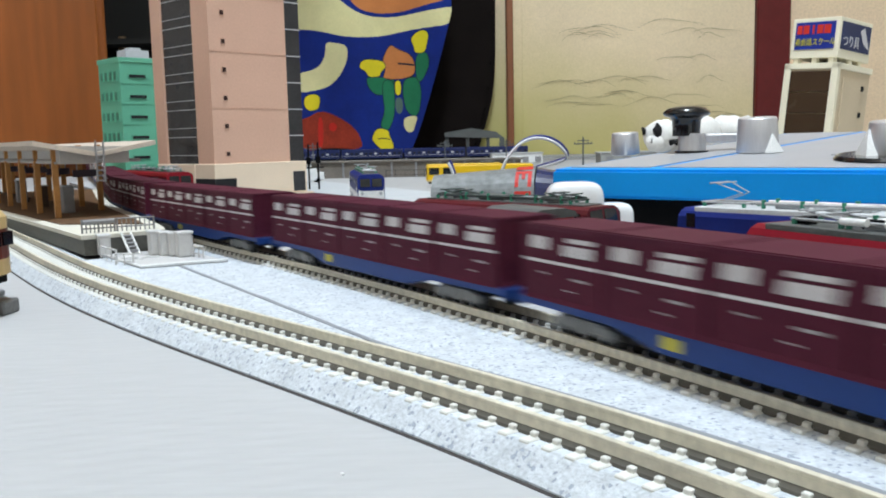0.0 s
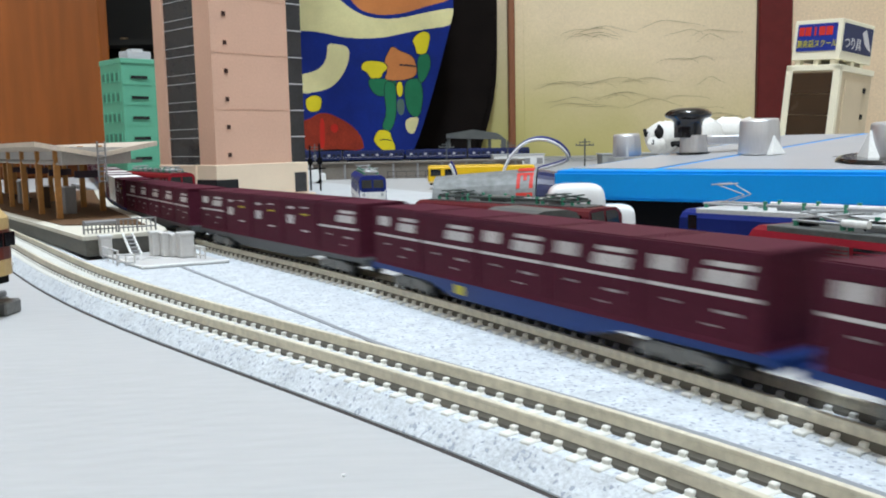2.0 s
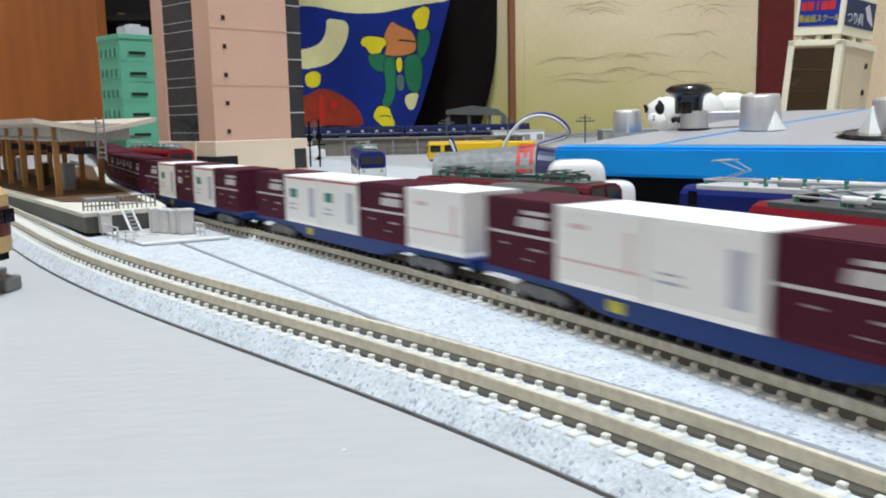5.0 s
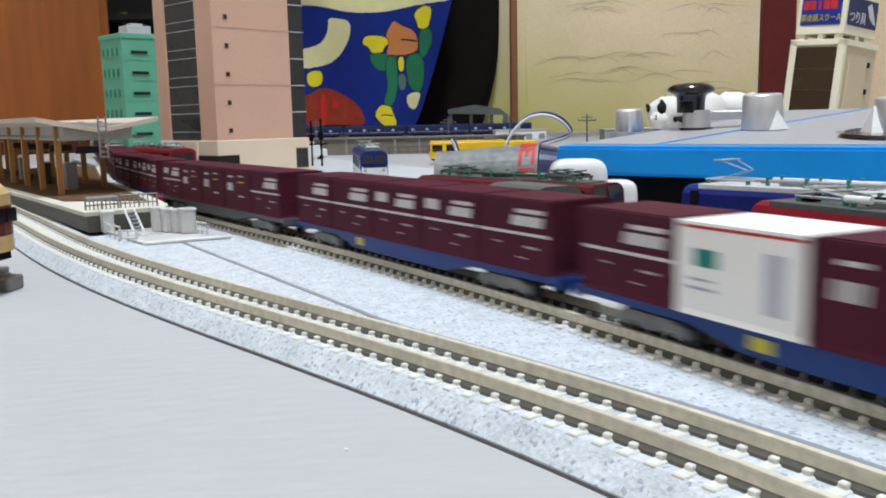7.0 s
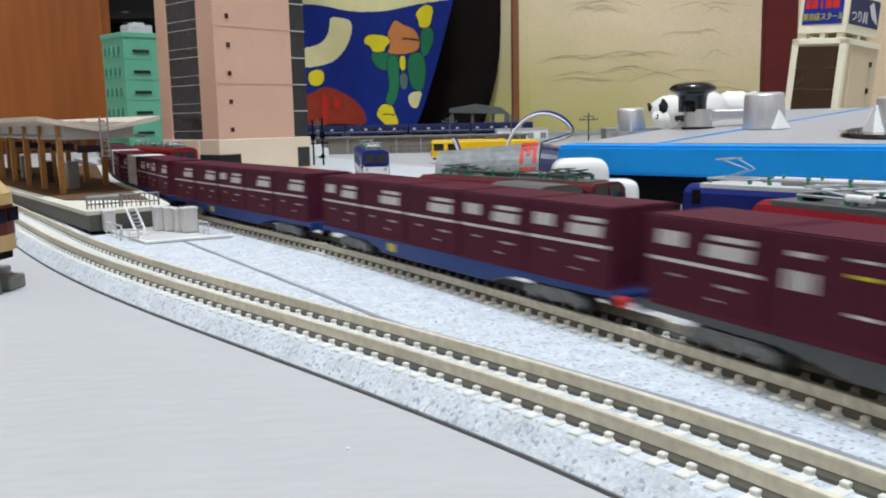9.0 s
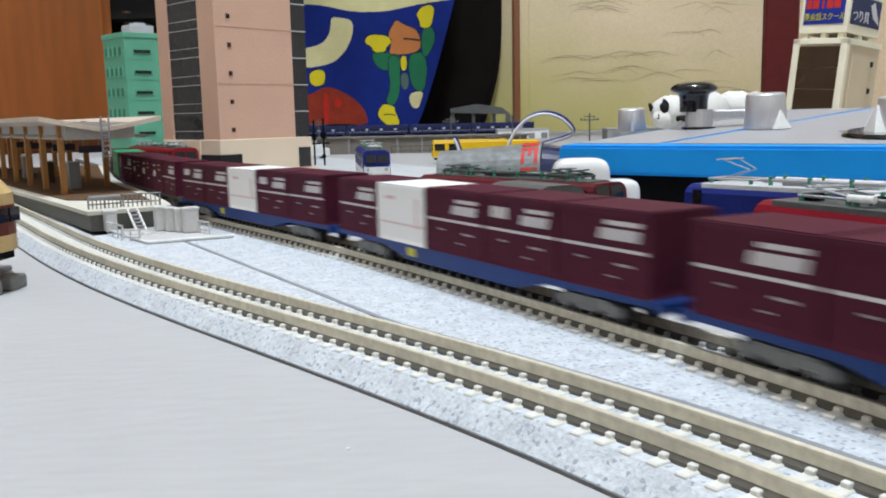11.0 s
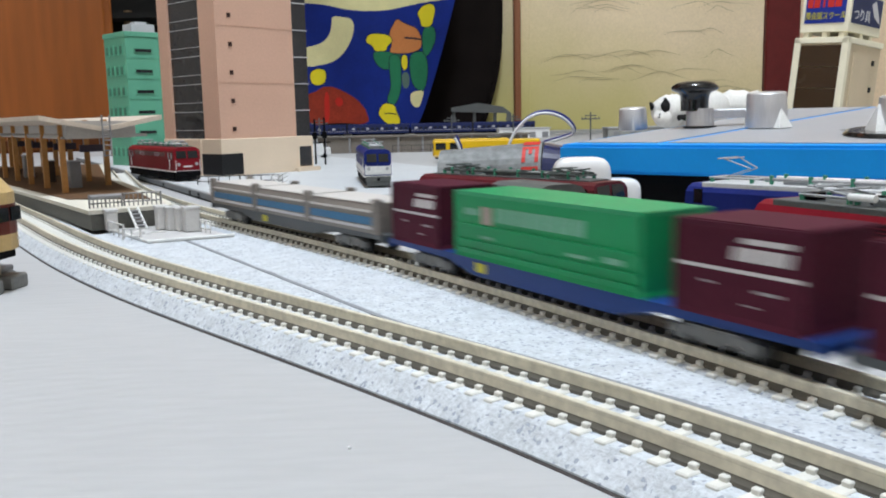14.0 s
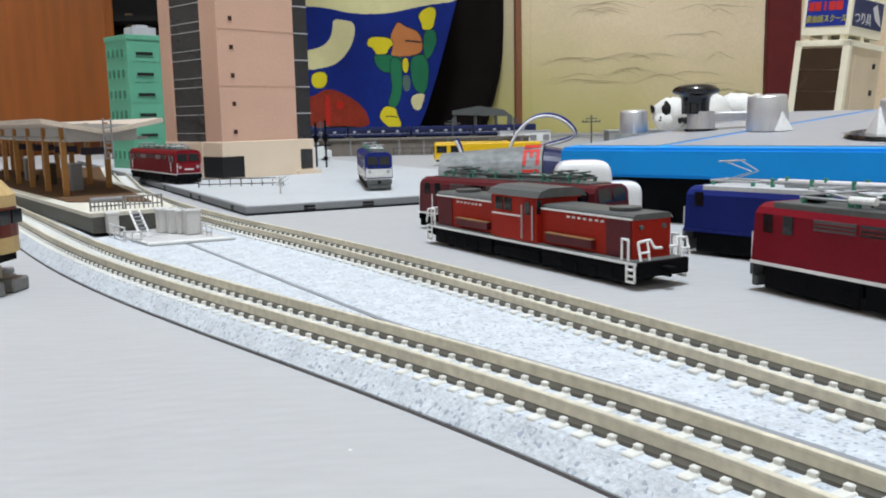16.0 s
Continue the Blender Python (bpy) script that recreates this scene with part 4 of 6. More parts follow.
def electric_loco(label, m, paint, length=0.118, band=None, roof=None, raised=-1, top=0.0228, front=None, group="", skirt=None, pipes=False, plain=False, gear=None, rise=0.0):
    e = thing("electric_locomotive", label, "model locomotive", m, group)
    h = length / 2
    w = 0.0092
    low = 0.0068
    outline = [(-w, low), (w, low), (w, top - 0.0020), (w - 0.0010, top - 0.0004), (w - 0.0030, top + 0.0006), (-w + 0.0030, top + 0.0006), (-w + 0.0010, top - 0.0004), (-w, top - 0.0020)]
    bm = along_x(bmesh.new(), outline, -h, h)
    for v in bm.verts:                              # raked cab fronts
        if v.co.z > 0.015:
            v.co.x -= math.copysign(0.0016 * (v.co.z - 0.015) / 0.008, v.co.x)
    body = part("body", bm, paint, e, m=Matrix.Translation((0, 0, rise)))
    for s in (-1, 1):
        x = s * (h + 0.00005)
        for y0, y1 in ((-0.0074, -0.0006), (0.0006, 0.0074)):
            pane = part("cab_window", bx(-0.0003, 0.0003, y0, y1, 0, 0.0050), WINDOW, body)
            pane.matrix_basis = Matrix.Translation((x - s * 0.0006, 0, 0.0158)) @ Matrix.Rotation(-s * radians(11), 4, "Y")
        for y in (-0.0062, 0.0062):
            part("headlight", rod(bmesh.new(), (x - s * 0.0006, y, 0.0118), (x + s * 0.0005, y, 0.0118), 0.0011, 10), SILVER, body)
        part("buffer_beam", bx(min(x, x + s * 0.0012), max(x, x + s * 0.0012), -0.0086, 0.0086, 0.0040, 0.0072 + rise, 0.0003), skirt or BLACK, e)
        part("coupler", bx(min(x, x + s * 0.0045), max(x, x + s * 0.0045), -0.0010, 0.0010, 0.0046, 0.0062, 0.0003), BLACK, e)
        part("snow_plough", bx(min(x - s * 0.001, x + s * 0.001), max(x - s * 0.001, x + s * 0.001), -0.0080, 0.0080, 0.0012, 0.0040, 0.0003), skirt or BLACK, e)
        if front:
            part("front_band", bx(min(x, x + s * 0.0003), max(x, x + s * 0.0003), -w + 0.0004, w - 0.0004, 0.0082, 0.0134), front, body, "white front band")
        part("lower_trim", bx(min(x, x + s * 0.0004), max(x, x + s * 0.0004), -w, w, low - 0.0002, low + 0.0007), paint if roof else HANDR, body)
        part("number_bar", bx(min(x, x + s * 0.0004), max(x, x + s * 0.0004), -0.0030, 0.0030, 0.0098, 0.0108), HANDR, body)
        for y in (-0.0083, 0.0083):
            part("handrail", rod(bmesh.new(), (x + s * 0.0006, y, 0.0080), (x + s * 0.0006, y, 0.0145), 0.00025, 5), HANDR, body)
    for s in (-1, 1):
        y = s * w
        part("sill_line", bx(-h, h, min(y, y + s * 0.0003), max(y, y + s * 0.0003), low - 0.0002, low + 0.0006), paint if roof else HANDR, body, "" if roof else "white sill line")
        if band:
            part("side_band", bx(-h + 0.0005, h - 0.0005, min(y, y + s * 0.0002), max(y, y + s * 0.0002), 0.0082, 0.0120), band, body)
        for x in (-h + 0.0055, h - 0.0055) if plain else (-h + 0.0055, -h + 0.0120, h - 0.0055, h - 0.0120):
            part("side_window", bx(x - 0.0016, x + 0.0016, min(y, y + s * 0.0002), max(y, y + s * 0.0002), 0.0150, 0.0196), WINDOW, body)
        for k in range(0 if plain else 6):
            x = -h + 0.026 + (length - 0.052) * k / 5
            g = part("louvre", bx(x - 0.0060, x + 0.0060, min(y, y + s * 0.0002), max(y, y + s * 0.0002), 0.0170, 0.0196), WINDOW if k in (1, 4) else LOCO_GREY, body)
            for j in range(2):
                part("slat", bx(x - 0.0058, x + 0.0058, min(y, y + s * 0.0004), max(y, y + s * 0.0004), 0.0176 + 0.0009 * j, 0.0179 + 0.0009 * j), paint, g)
        for x in () if rise else (-h + 0.009, h - 0.009):
            part("handrail", rod(bmesh.new(), (x, y + s * 0.0005, 0.0085), (x, y + s * 0.0005, 0.0150), 0.00025, 5), HANDR, body)
    top, low = top + rise, low + rise
    rw = 0.0082 if pipes or roof else 0.0056
    part("roof_panel", bx(-h + 0.006, h - 0.006, -rw, rw, top + (-0.0006 if rw > 0.006 else 0.0005), top + 0.0011, 0.0002), roof or LOCO_GREY, e)
    for x, l, hh, m2 in ((-0.012, 0.011, 0.0018, SILVER), (0.006, 0.014, 0.0022, roof or LOCO_GREY), (0.024, 0.008, 0.0016, SILVER), (-0.026, 0.006, 0.0016, SILVER)):
        part("roof_box", bx(x - l / 2, x + l / 2, -0.0032, 0.0032, top + 0.0010, top + 0.0010 + hh, 0.0003), m2, e)
    for y in (-0.0043, 0.0043):
        part("roof_pipe", rod(bmesh.new(), (-0.034, y, top + 0.0026), (0.034, y, top + 0.0026), 0.00055, 6), gear or (HANDR if y < 0 else SILVER), e)
        for k in range(6):
            x = -0.031 + 0.0124 * k
            part("insulator", rod(bmesh.new(), (x, y, top + 0.0006), (x, y, top + 0.0038), 0.0007, 7), GREENI, e)
    if pipes:                                       # stout white bus pipes and switch boxes between the pantographs
        for x0, x1 in ((0.0315, 0.0245), (0.0195, 0.0105), (0.0060, -0.0040)):
            part("bus_pipe", rod(bmesh.new(), (x0, 0.0062, top + 0.0030), (x1, 0.0062, top + 0.0030), 0.0009, 12), HANDR, e, "stout white roof pipe")
            part("bus_pipe", rod(bmesh.new(), (x0 - 0.001, -0.0060, top + 0.0024), (x1 + 0.001, -0.0060, top + 0.0024), 0.0007, 12), HANDR, e, "stout white roof pipe")
        for x, y, l, b in ((0.046, 0.002, 0.005, BLACK), (0.036, -0.0035, 0.006, LOCO_GREY), (0.028, 0.0, 0.004, BLACK), (0.022, -0.0045, 0.005, SILVER), (0.014, -0.0045, 0.006, BLACK), (0.003, -0.0040, 0.007, SILVER)):
            part("switch_box", bx(x - l / 2, x + l / 2, y - 0.0018, y + 0.0018, top + 0.0008, top + 0.0032, 0.0004), b, e)
    for i, x in enumerate((-h + 0.019, h - (0.0145 if raised == 1 else 0.019))):
        pantograph(e, x, top + 0.0024, raised == i, gear)
    part("underframe", bx(-h + 0.002, h - 0.002, -0.0070, 0.0070, 0.0050, low), BLACK, e)
    # added black plates imitate the deep shade below the body
    for x0, x1 in ((-h + 0.004, -0.026), (-0.0245, 0.0245), (0.026, h - 0.004)):
        for s in (-1, 1):
            part("shade_skirt", bx(x0, x1, min(s * 0.0078, s * 0.0084), max(s * 0.0078, s * 0.0084), 0.0013, low - 0.0004, 0.0002), BLACK, e)
    part("underfloor_tank", bx(-0.012, 0.012, -0.0078, 0.0078, 0.0022, 0.0052, 0.0004), BLACK, e)
    for x in (-0.036, 0.0, 0.036) if length > 0.11 else (-0.03, 0.03):
        loco_bogie(e, x, 0.0105)
    return e


def at(x, y, deg, z=0.0):
    return Matrix.Translation((x, y, z)) @ Matrix.Rotation(radians(deg), 4, "Z")


electric_loco("crimson electric locomotive with silver roof gear, standing on the board", at(0.1116, 0.1726, 113.7), RED2, pipes=True, top=0.0216, skirt=GREYF, rise=0.0007)
electric_loco("deep blue electric locomotive with one raised pantograph", at(0.1243, 0.2462, 130), NAVY, raised=1, roof=ROOFL, top=0.0206, skirt=BOGIE, plain=True, rise=0.0011)
electric_loco("dark wine-red electric locomotive behind the diesel", at(0.0285, 0.3390, 131), DULLRED, length=0.095, top=0.0212, gear=GEARD)
electric_loco("crimson electric locomotive on the street base", at(-0.2050, 0.6500, 124.5, 0.005), RED, length=0.112)
electric_loco("blue and white electric locomotive seen end on", at(-0.0435, 0.5620, 98, 0.005) @ Matrix.Diagonal((0.92, 0.86, 0.95, 1)), NAVY, length=0.112, front=WHITEL, band=WHITEL, skirt=LOCO_GREY)


def diesel():
    d = thing("diesel_locomotive", "vermilion centre-cab diesel locomotive with grey hoods and white rails", "model locomotive", at(0.0301, 0.2774, 119.7) @ Matrix.Diagonal((0.958, 1, 1, 1)))
    h, w = 0.0585, 0.0088
    hood = [(-0.0066, 0.0075), (0.0066, 0.0075), (0.0066, 0.0182), (0.0056, 0.0192), (-0.0056, 0.0192), (-0.0066, 0.0182)]
    lid = [(-0.0069, 0.0180), (0.0069, 0.0180), (0.0067, 0.0190), (0.0056, 0.0196), (-0.0056, 0.0196), (-0.0067, 0.0190)]
    cab_x0, cab_x1 = -0.0122, 0.0135
    for x0, x1 in ((-h + 0.004, cab_x0), (cab_x1, h - 0.004)):
        s = -1 if x0 < 0 else 1
        hd = part("hood", along_x(bmesh.new(), hood, x0, x1), ORANGE_RED, d)
        part("hood_lid", along_x(bmesh.new(), lid, x0 - 0.0003, x1 + 0.0003), LOCO_GREY, hd, "dark grey hood top")
        end = x0 if s < 0 else x1
        e0, e1 = (end + 0.0008, end + 0.011) if s < 0 else (end - 0.011, end - 0.0008)
        part("radiator_panel", bx(e0, e1, -0.0069, 0.0069, 0.0078, 0.0178), DULLRED, hd, "dark radiator panels")
        for y in (-1, 1):
            yy = y * 0.00665
            part("white_line", bx(x0, x1, min(yy, yy + y * 0.0006), max(yy, yy + y * 0.0006), 0.0180, 0.0185), HANDR, hd)
            for k in range(7):
                xx = x0 + (x1 - x0) * ((0.30 if s < 0 else 0.25) + 0.062 * k)
                part("latch", bx(xx - 0.0005, xx + 0.0005, min(yy, yy + y * 0.0005), max(yy, yy + y * 0.0005), 0.0165, 0.0171), HANDR, hd)
            part("side_walk_step", bx(x0 + (0.016 if s < 0 else 0.004), x1 - (0.004 if s < 0 else 0.016), min(yy, yy + y * 0.0016), max(yy, yy + y * 0.0016), 0.0088, 0.0112), DULLRED, hd)
            part("step_edge", bx(x0 + (0.016 if s < 0 else 0.004), x1 - (0.004 if s < 0 else 0.016), min(yy, yy + y * 0.0018), max(yy, yy + y * 0.0018), 0.0112, 0.0115), DULLT, hd)
        part("fan_cover", rod(bmesh.new(), (end - s * 0.011, 0, 0.0199), (end - s * 0.011, 0, 0.0206), 0.0046, 18), LOCO_GREY, hd)
        part("headlight", rod(rod(bmesh.new(), (end, -0.0040, 0.0160), (end + s * 0.0006, -0.0040, 0.0160), 0.0007, 10), (end, 0.0040, 0.0160), (end + s * 0.0006, 0.0040, 0.0160), 0.0007, 10), LOCO_GREY, hd)
    cab = part("cab", bx(cab_x0, cab_x1, -0.0088, 0.0088, 0.0075, 0.0216, 0.0003), ORANGE_RED, d)
    roof = [(-0.0094, 0.0214), (0.0094, 0.0214), (0.0080, 0.0232), (0.0045, 0.0242), (-0.0045, 0.0242), (-0.0080, 0.0232)]
    part("cab_roof", along_x(bmesh.new(), roof, cab_x0 - 0.0016, cab_x1 + 0.0016), LOCO_GREY, cab, "dark grey cab roof")
    for s in (-1, 1):
        y = s * 0.0088
        for x0, x1 in ((cab_x1 - 0.0122, cab_x1 - 0.0080), (cab_x1 - 0.0070, cab_x1 - 0.0028)):
            part("cab_window", bx(x0, x1, min(y, y + s * 0.0002), max(y, y + s * 0.0002), 0.0166, 0.0206), WINDOW, cab)
        part("cab_door", bx(cab_x0 + 0.0018, cab_x0 + 0.0062, min(y, y + s * 0.0004), max(y, y + s * 0.0004), 0.0080, 0.0206), ORANGE_RED, cab)
        part("door_window", bx(cab_x0 + 0.0026, cab_x0 + 0.0054, min(y, y + s * 0.0006), max(y, y + s * 0.0006), 0.0160, 0.0200), WINDOW, cab)
        for x in (cab_x0 + 0.0012, cab_x0 + 0.0070):
            part("handrail", rod(bmesh.new(), (x, y + s * 0.0006, 0.0085), (x, y + s * 0.0006, 0.0190), 0.00028, 5), SILVER, cab)
        part("number_bar", bx(cab_x0 + 0.0076, cab_x1 - 0.0008, min(y, y + s * 0.0003), max(y, y + s * 0.0003), 0.0151, 0.0156), HANDR, cab)
        for e in (-1, 1):
            x = cab_x0 if e < 0 else cab_x1
            part("end_window", bx(min(x, x + e * 0.0003), max(x, x + e * 0.0003), min(s * 0.0070, s * 0.0086), max(s * 0.0070, s * 0.0086), 0.0165, 0.0208), WINDOW, cab)
    part("running_board", bx(-h, h, -w, w, 0.0064, 0.0076, 0.0002), LOCO_GREY, d)
    for s in (-1, 1):
        y = s * w
        part("sill_line", bx(-h, h, min(y, y + s * 0.0003), max(y, y + s * 0.0003), 0.0066, 0.0073), HANDR, d, "white sill line")
    part("underframe", bx(-h + 0.002, h - 0.002, -0.0074, 0.0074, 0.0034, 0.0064), BLACK, d)
    # black plates added to fill the diesel's underside with shadow tone
    for x0, x1 in ((-0.054, -0.0145), (0.0145, 0.054)):
        for s in (-1, 1):
            part("shade_cover", bx(x0, x1, min(s * 0.0072, s * 0.0084), max(s * 0.0072, s * 0.0084), 0.0013, 0.0060, 0.0004), BLACK, d)
    for s in (-1, 1):
        for x in (-0.047, -0.040, -0.031, -0.024, 0.024, 0.031, 0.040, 0.047):
            part("axle_box", bx(x - 0.0016, x + 0.0016, min(s * 0.0083, s * 0.0089), max(s * 0.0083, s * 0.0089), 0.0020, 0.0046, 0.0003), BLACK, d)
    part("fuel_tank", bx(-0.013, 0.013, -0.0084, 0.0084, 0.0014, 0.0052, 0.0006), BLACK, d)
    for x in (-0.038, 0.0385):
        loco_bogie(d, x, 0.0150, 2)
    for e in (-1, 1):
        x = e * h
        part("buffer_beam", bx(min(x, x + e * 0.0012), max(x, x + e * 0.0012), -w, w, 0.0034, 0.0076, 0.0003), BLACK, d)
        part("coupler", bx(min(x, x + e * 0.0045), max(x, x + e * 0.0045), -0.0012, 0.0012, 0.0044, 0.0062, 0.0003), BLACK, d)
        for s in (-1, 1):
            y = s * 0.0086
            bm = bmesh.new()
            xa, xb = x - e * 0.0002, x + e * 0.0014
            pts = [(xb, y, 0.0080), (xb - e * 0.0012, y, 0.0128), (xb - e * 0.0010, y - s * 0.0040, 0.0132), (xb, y - s * 0.0046, 0.0112), (xb, y - s * 0.0072, 0.0110)]
            for a, b in zip(pts, pts[1:]):
                rod(bm, a, b, 0.00038, 6)
            rod(bm, (xb, y - s * 0.0030, 0.0080), (xb - e * 0.0010, y - s * 0.0030, 0.0132), 0.00035, 6)
            rod(bm, (xb, y, 0.0102), (xb, y - s * 0.0030, 0.0102), 0.0003, 6)
            part("end_railing", bm, HANDR, d, "white end railing")
            bm = bmesh.new()
            for dx in (0.0032, 0.0058):
                rod(bm, (x - e * dx, y + s * 0.0004, 0.0076), (x - e * dx, y + s * 0.0004, 0.0132), 0.00038, 6)
            rod(bm, (x - e * 0.0032, y + s * 0.0004, 0.0132), (x - e * 0.0058, y + s * 0.0004, 0.0132), 0.00038, 6)
            part("side_handrail", bm, HANDR, d, "white side handrail")
            bm = bmesh.new()
            for dx in (0.0004, 0.0036):
                rod(bm, (x - e * dx, y + s * 0.0006, 0.0020), (x - e * dx, y + s * 0.0006, 0.0070), 0.00036, 6)
            for z in (0.0022, 0.0038, 0.0054):
                rod(bm, (x - e * 0.0004, y + s * 0.0006, z), (x - e * 0.0036, y + s * 0.0006, z), 0.0004, 6)
            part("step_ladder", bm, HANDR, d, "white step ladder")
    return d


diesel()


def yellow_loco():
    y = thing("yellow_railcar", "bright yellow track maintenance railcar with dark cab windows", "model railcar", at(0.047, 0.880, 4) @ Matrix.Diagonal((1, 1, 1.18, 1)))
    part("body", bx(-0.054, 0.052, -0.009, 0.009, 0.0050, 0.0185, 0.0008), YELLOWL, y)
    part("roof", bx(-0.053, 0.020, -0.0082, 0.0082, 0.0185, 0.0196, 0.0005), YELLOWL, y)
    part("roof_vent", bx(0.000, 0.014, -0.004, 0.004, 0.0196, 0.0214, 0.0004), LOCO_GREY, y)
    for x0, x1 in ((-0.052, -0.042), (-0.038, -0.030)):
        part("cab_window", bx(x0, x1, -0.0093, -0.0089, 0.0110, 0.0165), WINDOW, y)
    part("front_window", bx(-0.0544, -0.0539, -0.0070, 0.0070, 0.0110, 0.0165), WINDOW, y)
    part("skirt_line", bx(-0.054, 0.052, -0.0094, -0.0089, 0.0050, 0.0066), TANL, y)
    part("underframe", bx(-0.052, 0.050, -0.0072, 0.0072, 0.0034, 0.0050), BLACK, y)
    for x in (-0.034, 0.034):
        loco_bogie(y, x, 0.0110)


yellow_loco()


def railcar_left():
    r = thing("railcar", "cream and mahogany railcar on a grey rerailing ramp", "model railcar", at(-0.1815, 0.2440, -5, 0.0075))
    n = []
    for i in range(9):
        a = math.pi * i / 8 - math.pi / 2
        n.append((0.0580 + 0.0055 * math.cos(a), 0.0090 * math.sin(a)))
    plan = [(-0.062, -0.0090)] + n + [(-0.062, 0.0090)]

    def shell(z0, z1, k=1.0, k1=None):
        bm = bmesh.new()
        lo = [bm.verts.new((x, y * k, z0)) for x, y in plan]
        hi = [bm.verts.new((x if k1 is None or x < 0 else 0.056 + (x - 0.056) * k1, y * (k1 or k), z1)) for x, y in plan]
        bm.faces.new(lo[::-1])
        bm.faces.new(hi)
        for i in range(len(plan)):
            j = (i + 1) % len(plan)
            bm.faces.new((lo[i], lo[j], hi[j], hi[i]))
        bmesh.ops.recalc_face_normals(bm, faces=bm.faces)
        return bm
    part("lower_body", shell(0.0042, 0.0086), TANL, r)
    part("middle_body", shell(0.0086, 0.0168, 1.01), MAHOG, r, "mahogany window band")
    part("upper_body", shell(0.0168, 0.0200), TANL, r)
    part("roof", shell(0.0200, 0.0240, 1.0, 0.62), TANL, r)
    for s in (-1, 1):
        part("front_window", bx(0.0612, 0.0640, min(s * 0.0006, s * 0.0052), max(s * 0.0006, s * 0.0052), 0.0122, 0.0160), WINDOW, r)
        part("tail_lamp", bx(0.0600, 0.0622, min(s * 0.0050, s * 0.0066), max(s * 0.0050, s * 0.0066), 0.0062, 0.0072), HANDR, r)
    part("underframe", bx(-0.060, 0.060, -0.0074, 0.0074, 0.0014, 0.0042), BLACK, r)
    for x in (-0.040, 0.044):
        loco_bogie(r, x, 0.0120)
    ramp = thing("rerailing_ramp", "grey plastic rerailing track piece", "track piece", at(-0.1885, 0.2440, -5))
    part("base", bx(-0.09, 0.0640, -0.0130, 0.0130, 0, 0.0040, 0.0006), BOGIE, ramp)
    for y in (-0.0045, 0.0045):
        part("rail", bx(-0.09, 0.0640, y - 0.0005, y + 0.0005, 0.0040, 0.0075), RAIL, ramp)
    for k in range(16):
        x = -0.085 + 0.0095 * k
        part("tie_block", bx(x, x + 0.0050, -0.0140, 0.0140, 0.0038, 0.0056, 0.0004), FENCE, ramp)
    part("end_joint", box(bx(0.0640, 0.0690, -0.0100, -0.0020, 0, 0.0040, 0.0005), 0.0640, 0.0690, 0.0020, 0.0100, 0, 0.0040, 0.0005), BOGIE, ramp)


railcar_left()

# ---- the power controller ----
CYAN = material("sky_blue_controller_plastic", (0.003, 0.31, 0.82), 0.6, vary=0.05)
PANEL = material("silver_grey_control_panel", (0.40, 0.40, 0.42), 0.45, metal=0.2, vary=0.06, grain=900)
KNOB = material("brushed_silver_knob", (0.66, 0.66, 0.68), 0.36, metal=0.65, vary=0.10, grain=1500, stretch=(1, 1, 0.05))
GLOSSB = material("glossy_black_lever", (0.008, 0.008, 0.009), 0.12, coat=0.6)
A_, B_, D_ = Vector((0.0713, 0.5300, 0.0272)), Vector((0.2099, 0.4150, 0.0272)), Vector((0.2810, 0.7000, 0.0460))
CX_, CY_ = (B_ - A_), (D_ - A_)
LEN_X, LEN_Y = CX_.length * 1.75, CY_.length


def panel(u, v, lift=0.0):
    """A point of the sloping top: u metres along the front, v metres back."""
    nrm = CX_.cross(CY_).normalized()
    return A_ + CX_.normalized() * u + CY_.normalized() * v + nrm * lift


def hexa(bm, low, high):
    vs = [bm.verts.new(c) for c in (*low, *high)]
    for f in ((3, 2, 1, 0), (4, 5, 6, 7), (0, 1, 5, 4), (1, 2, 6, 5), (2, 3, 7, 6), (3, 0, 4, 7)):
        bm.faces.new([vs[i] for i in f])
    bmesh.ops.recalc_face_normals(bm, faces=bm.faces)
    return bm


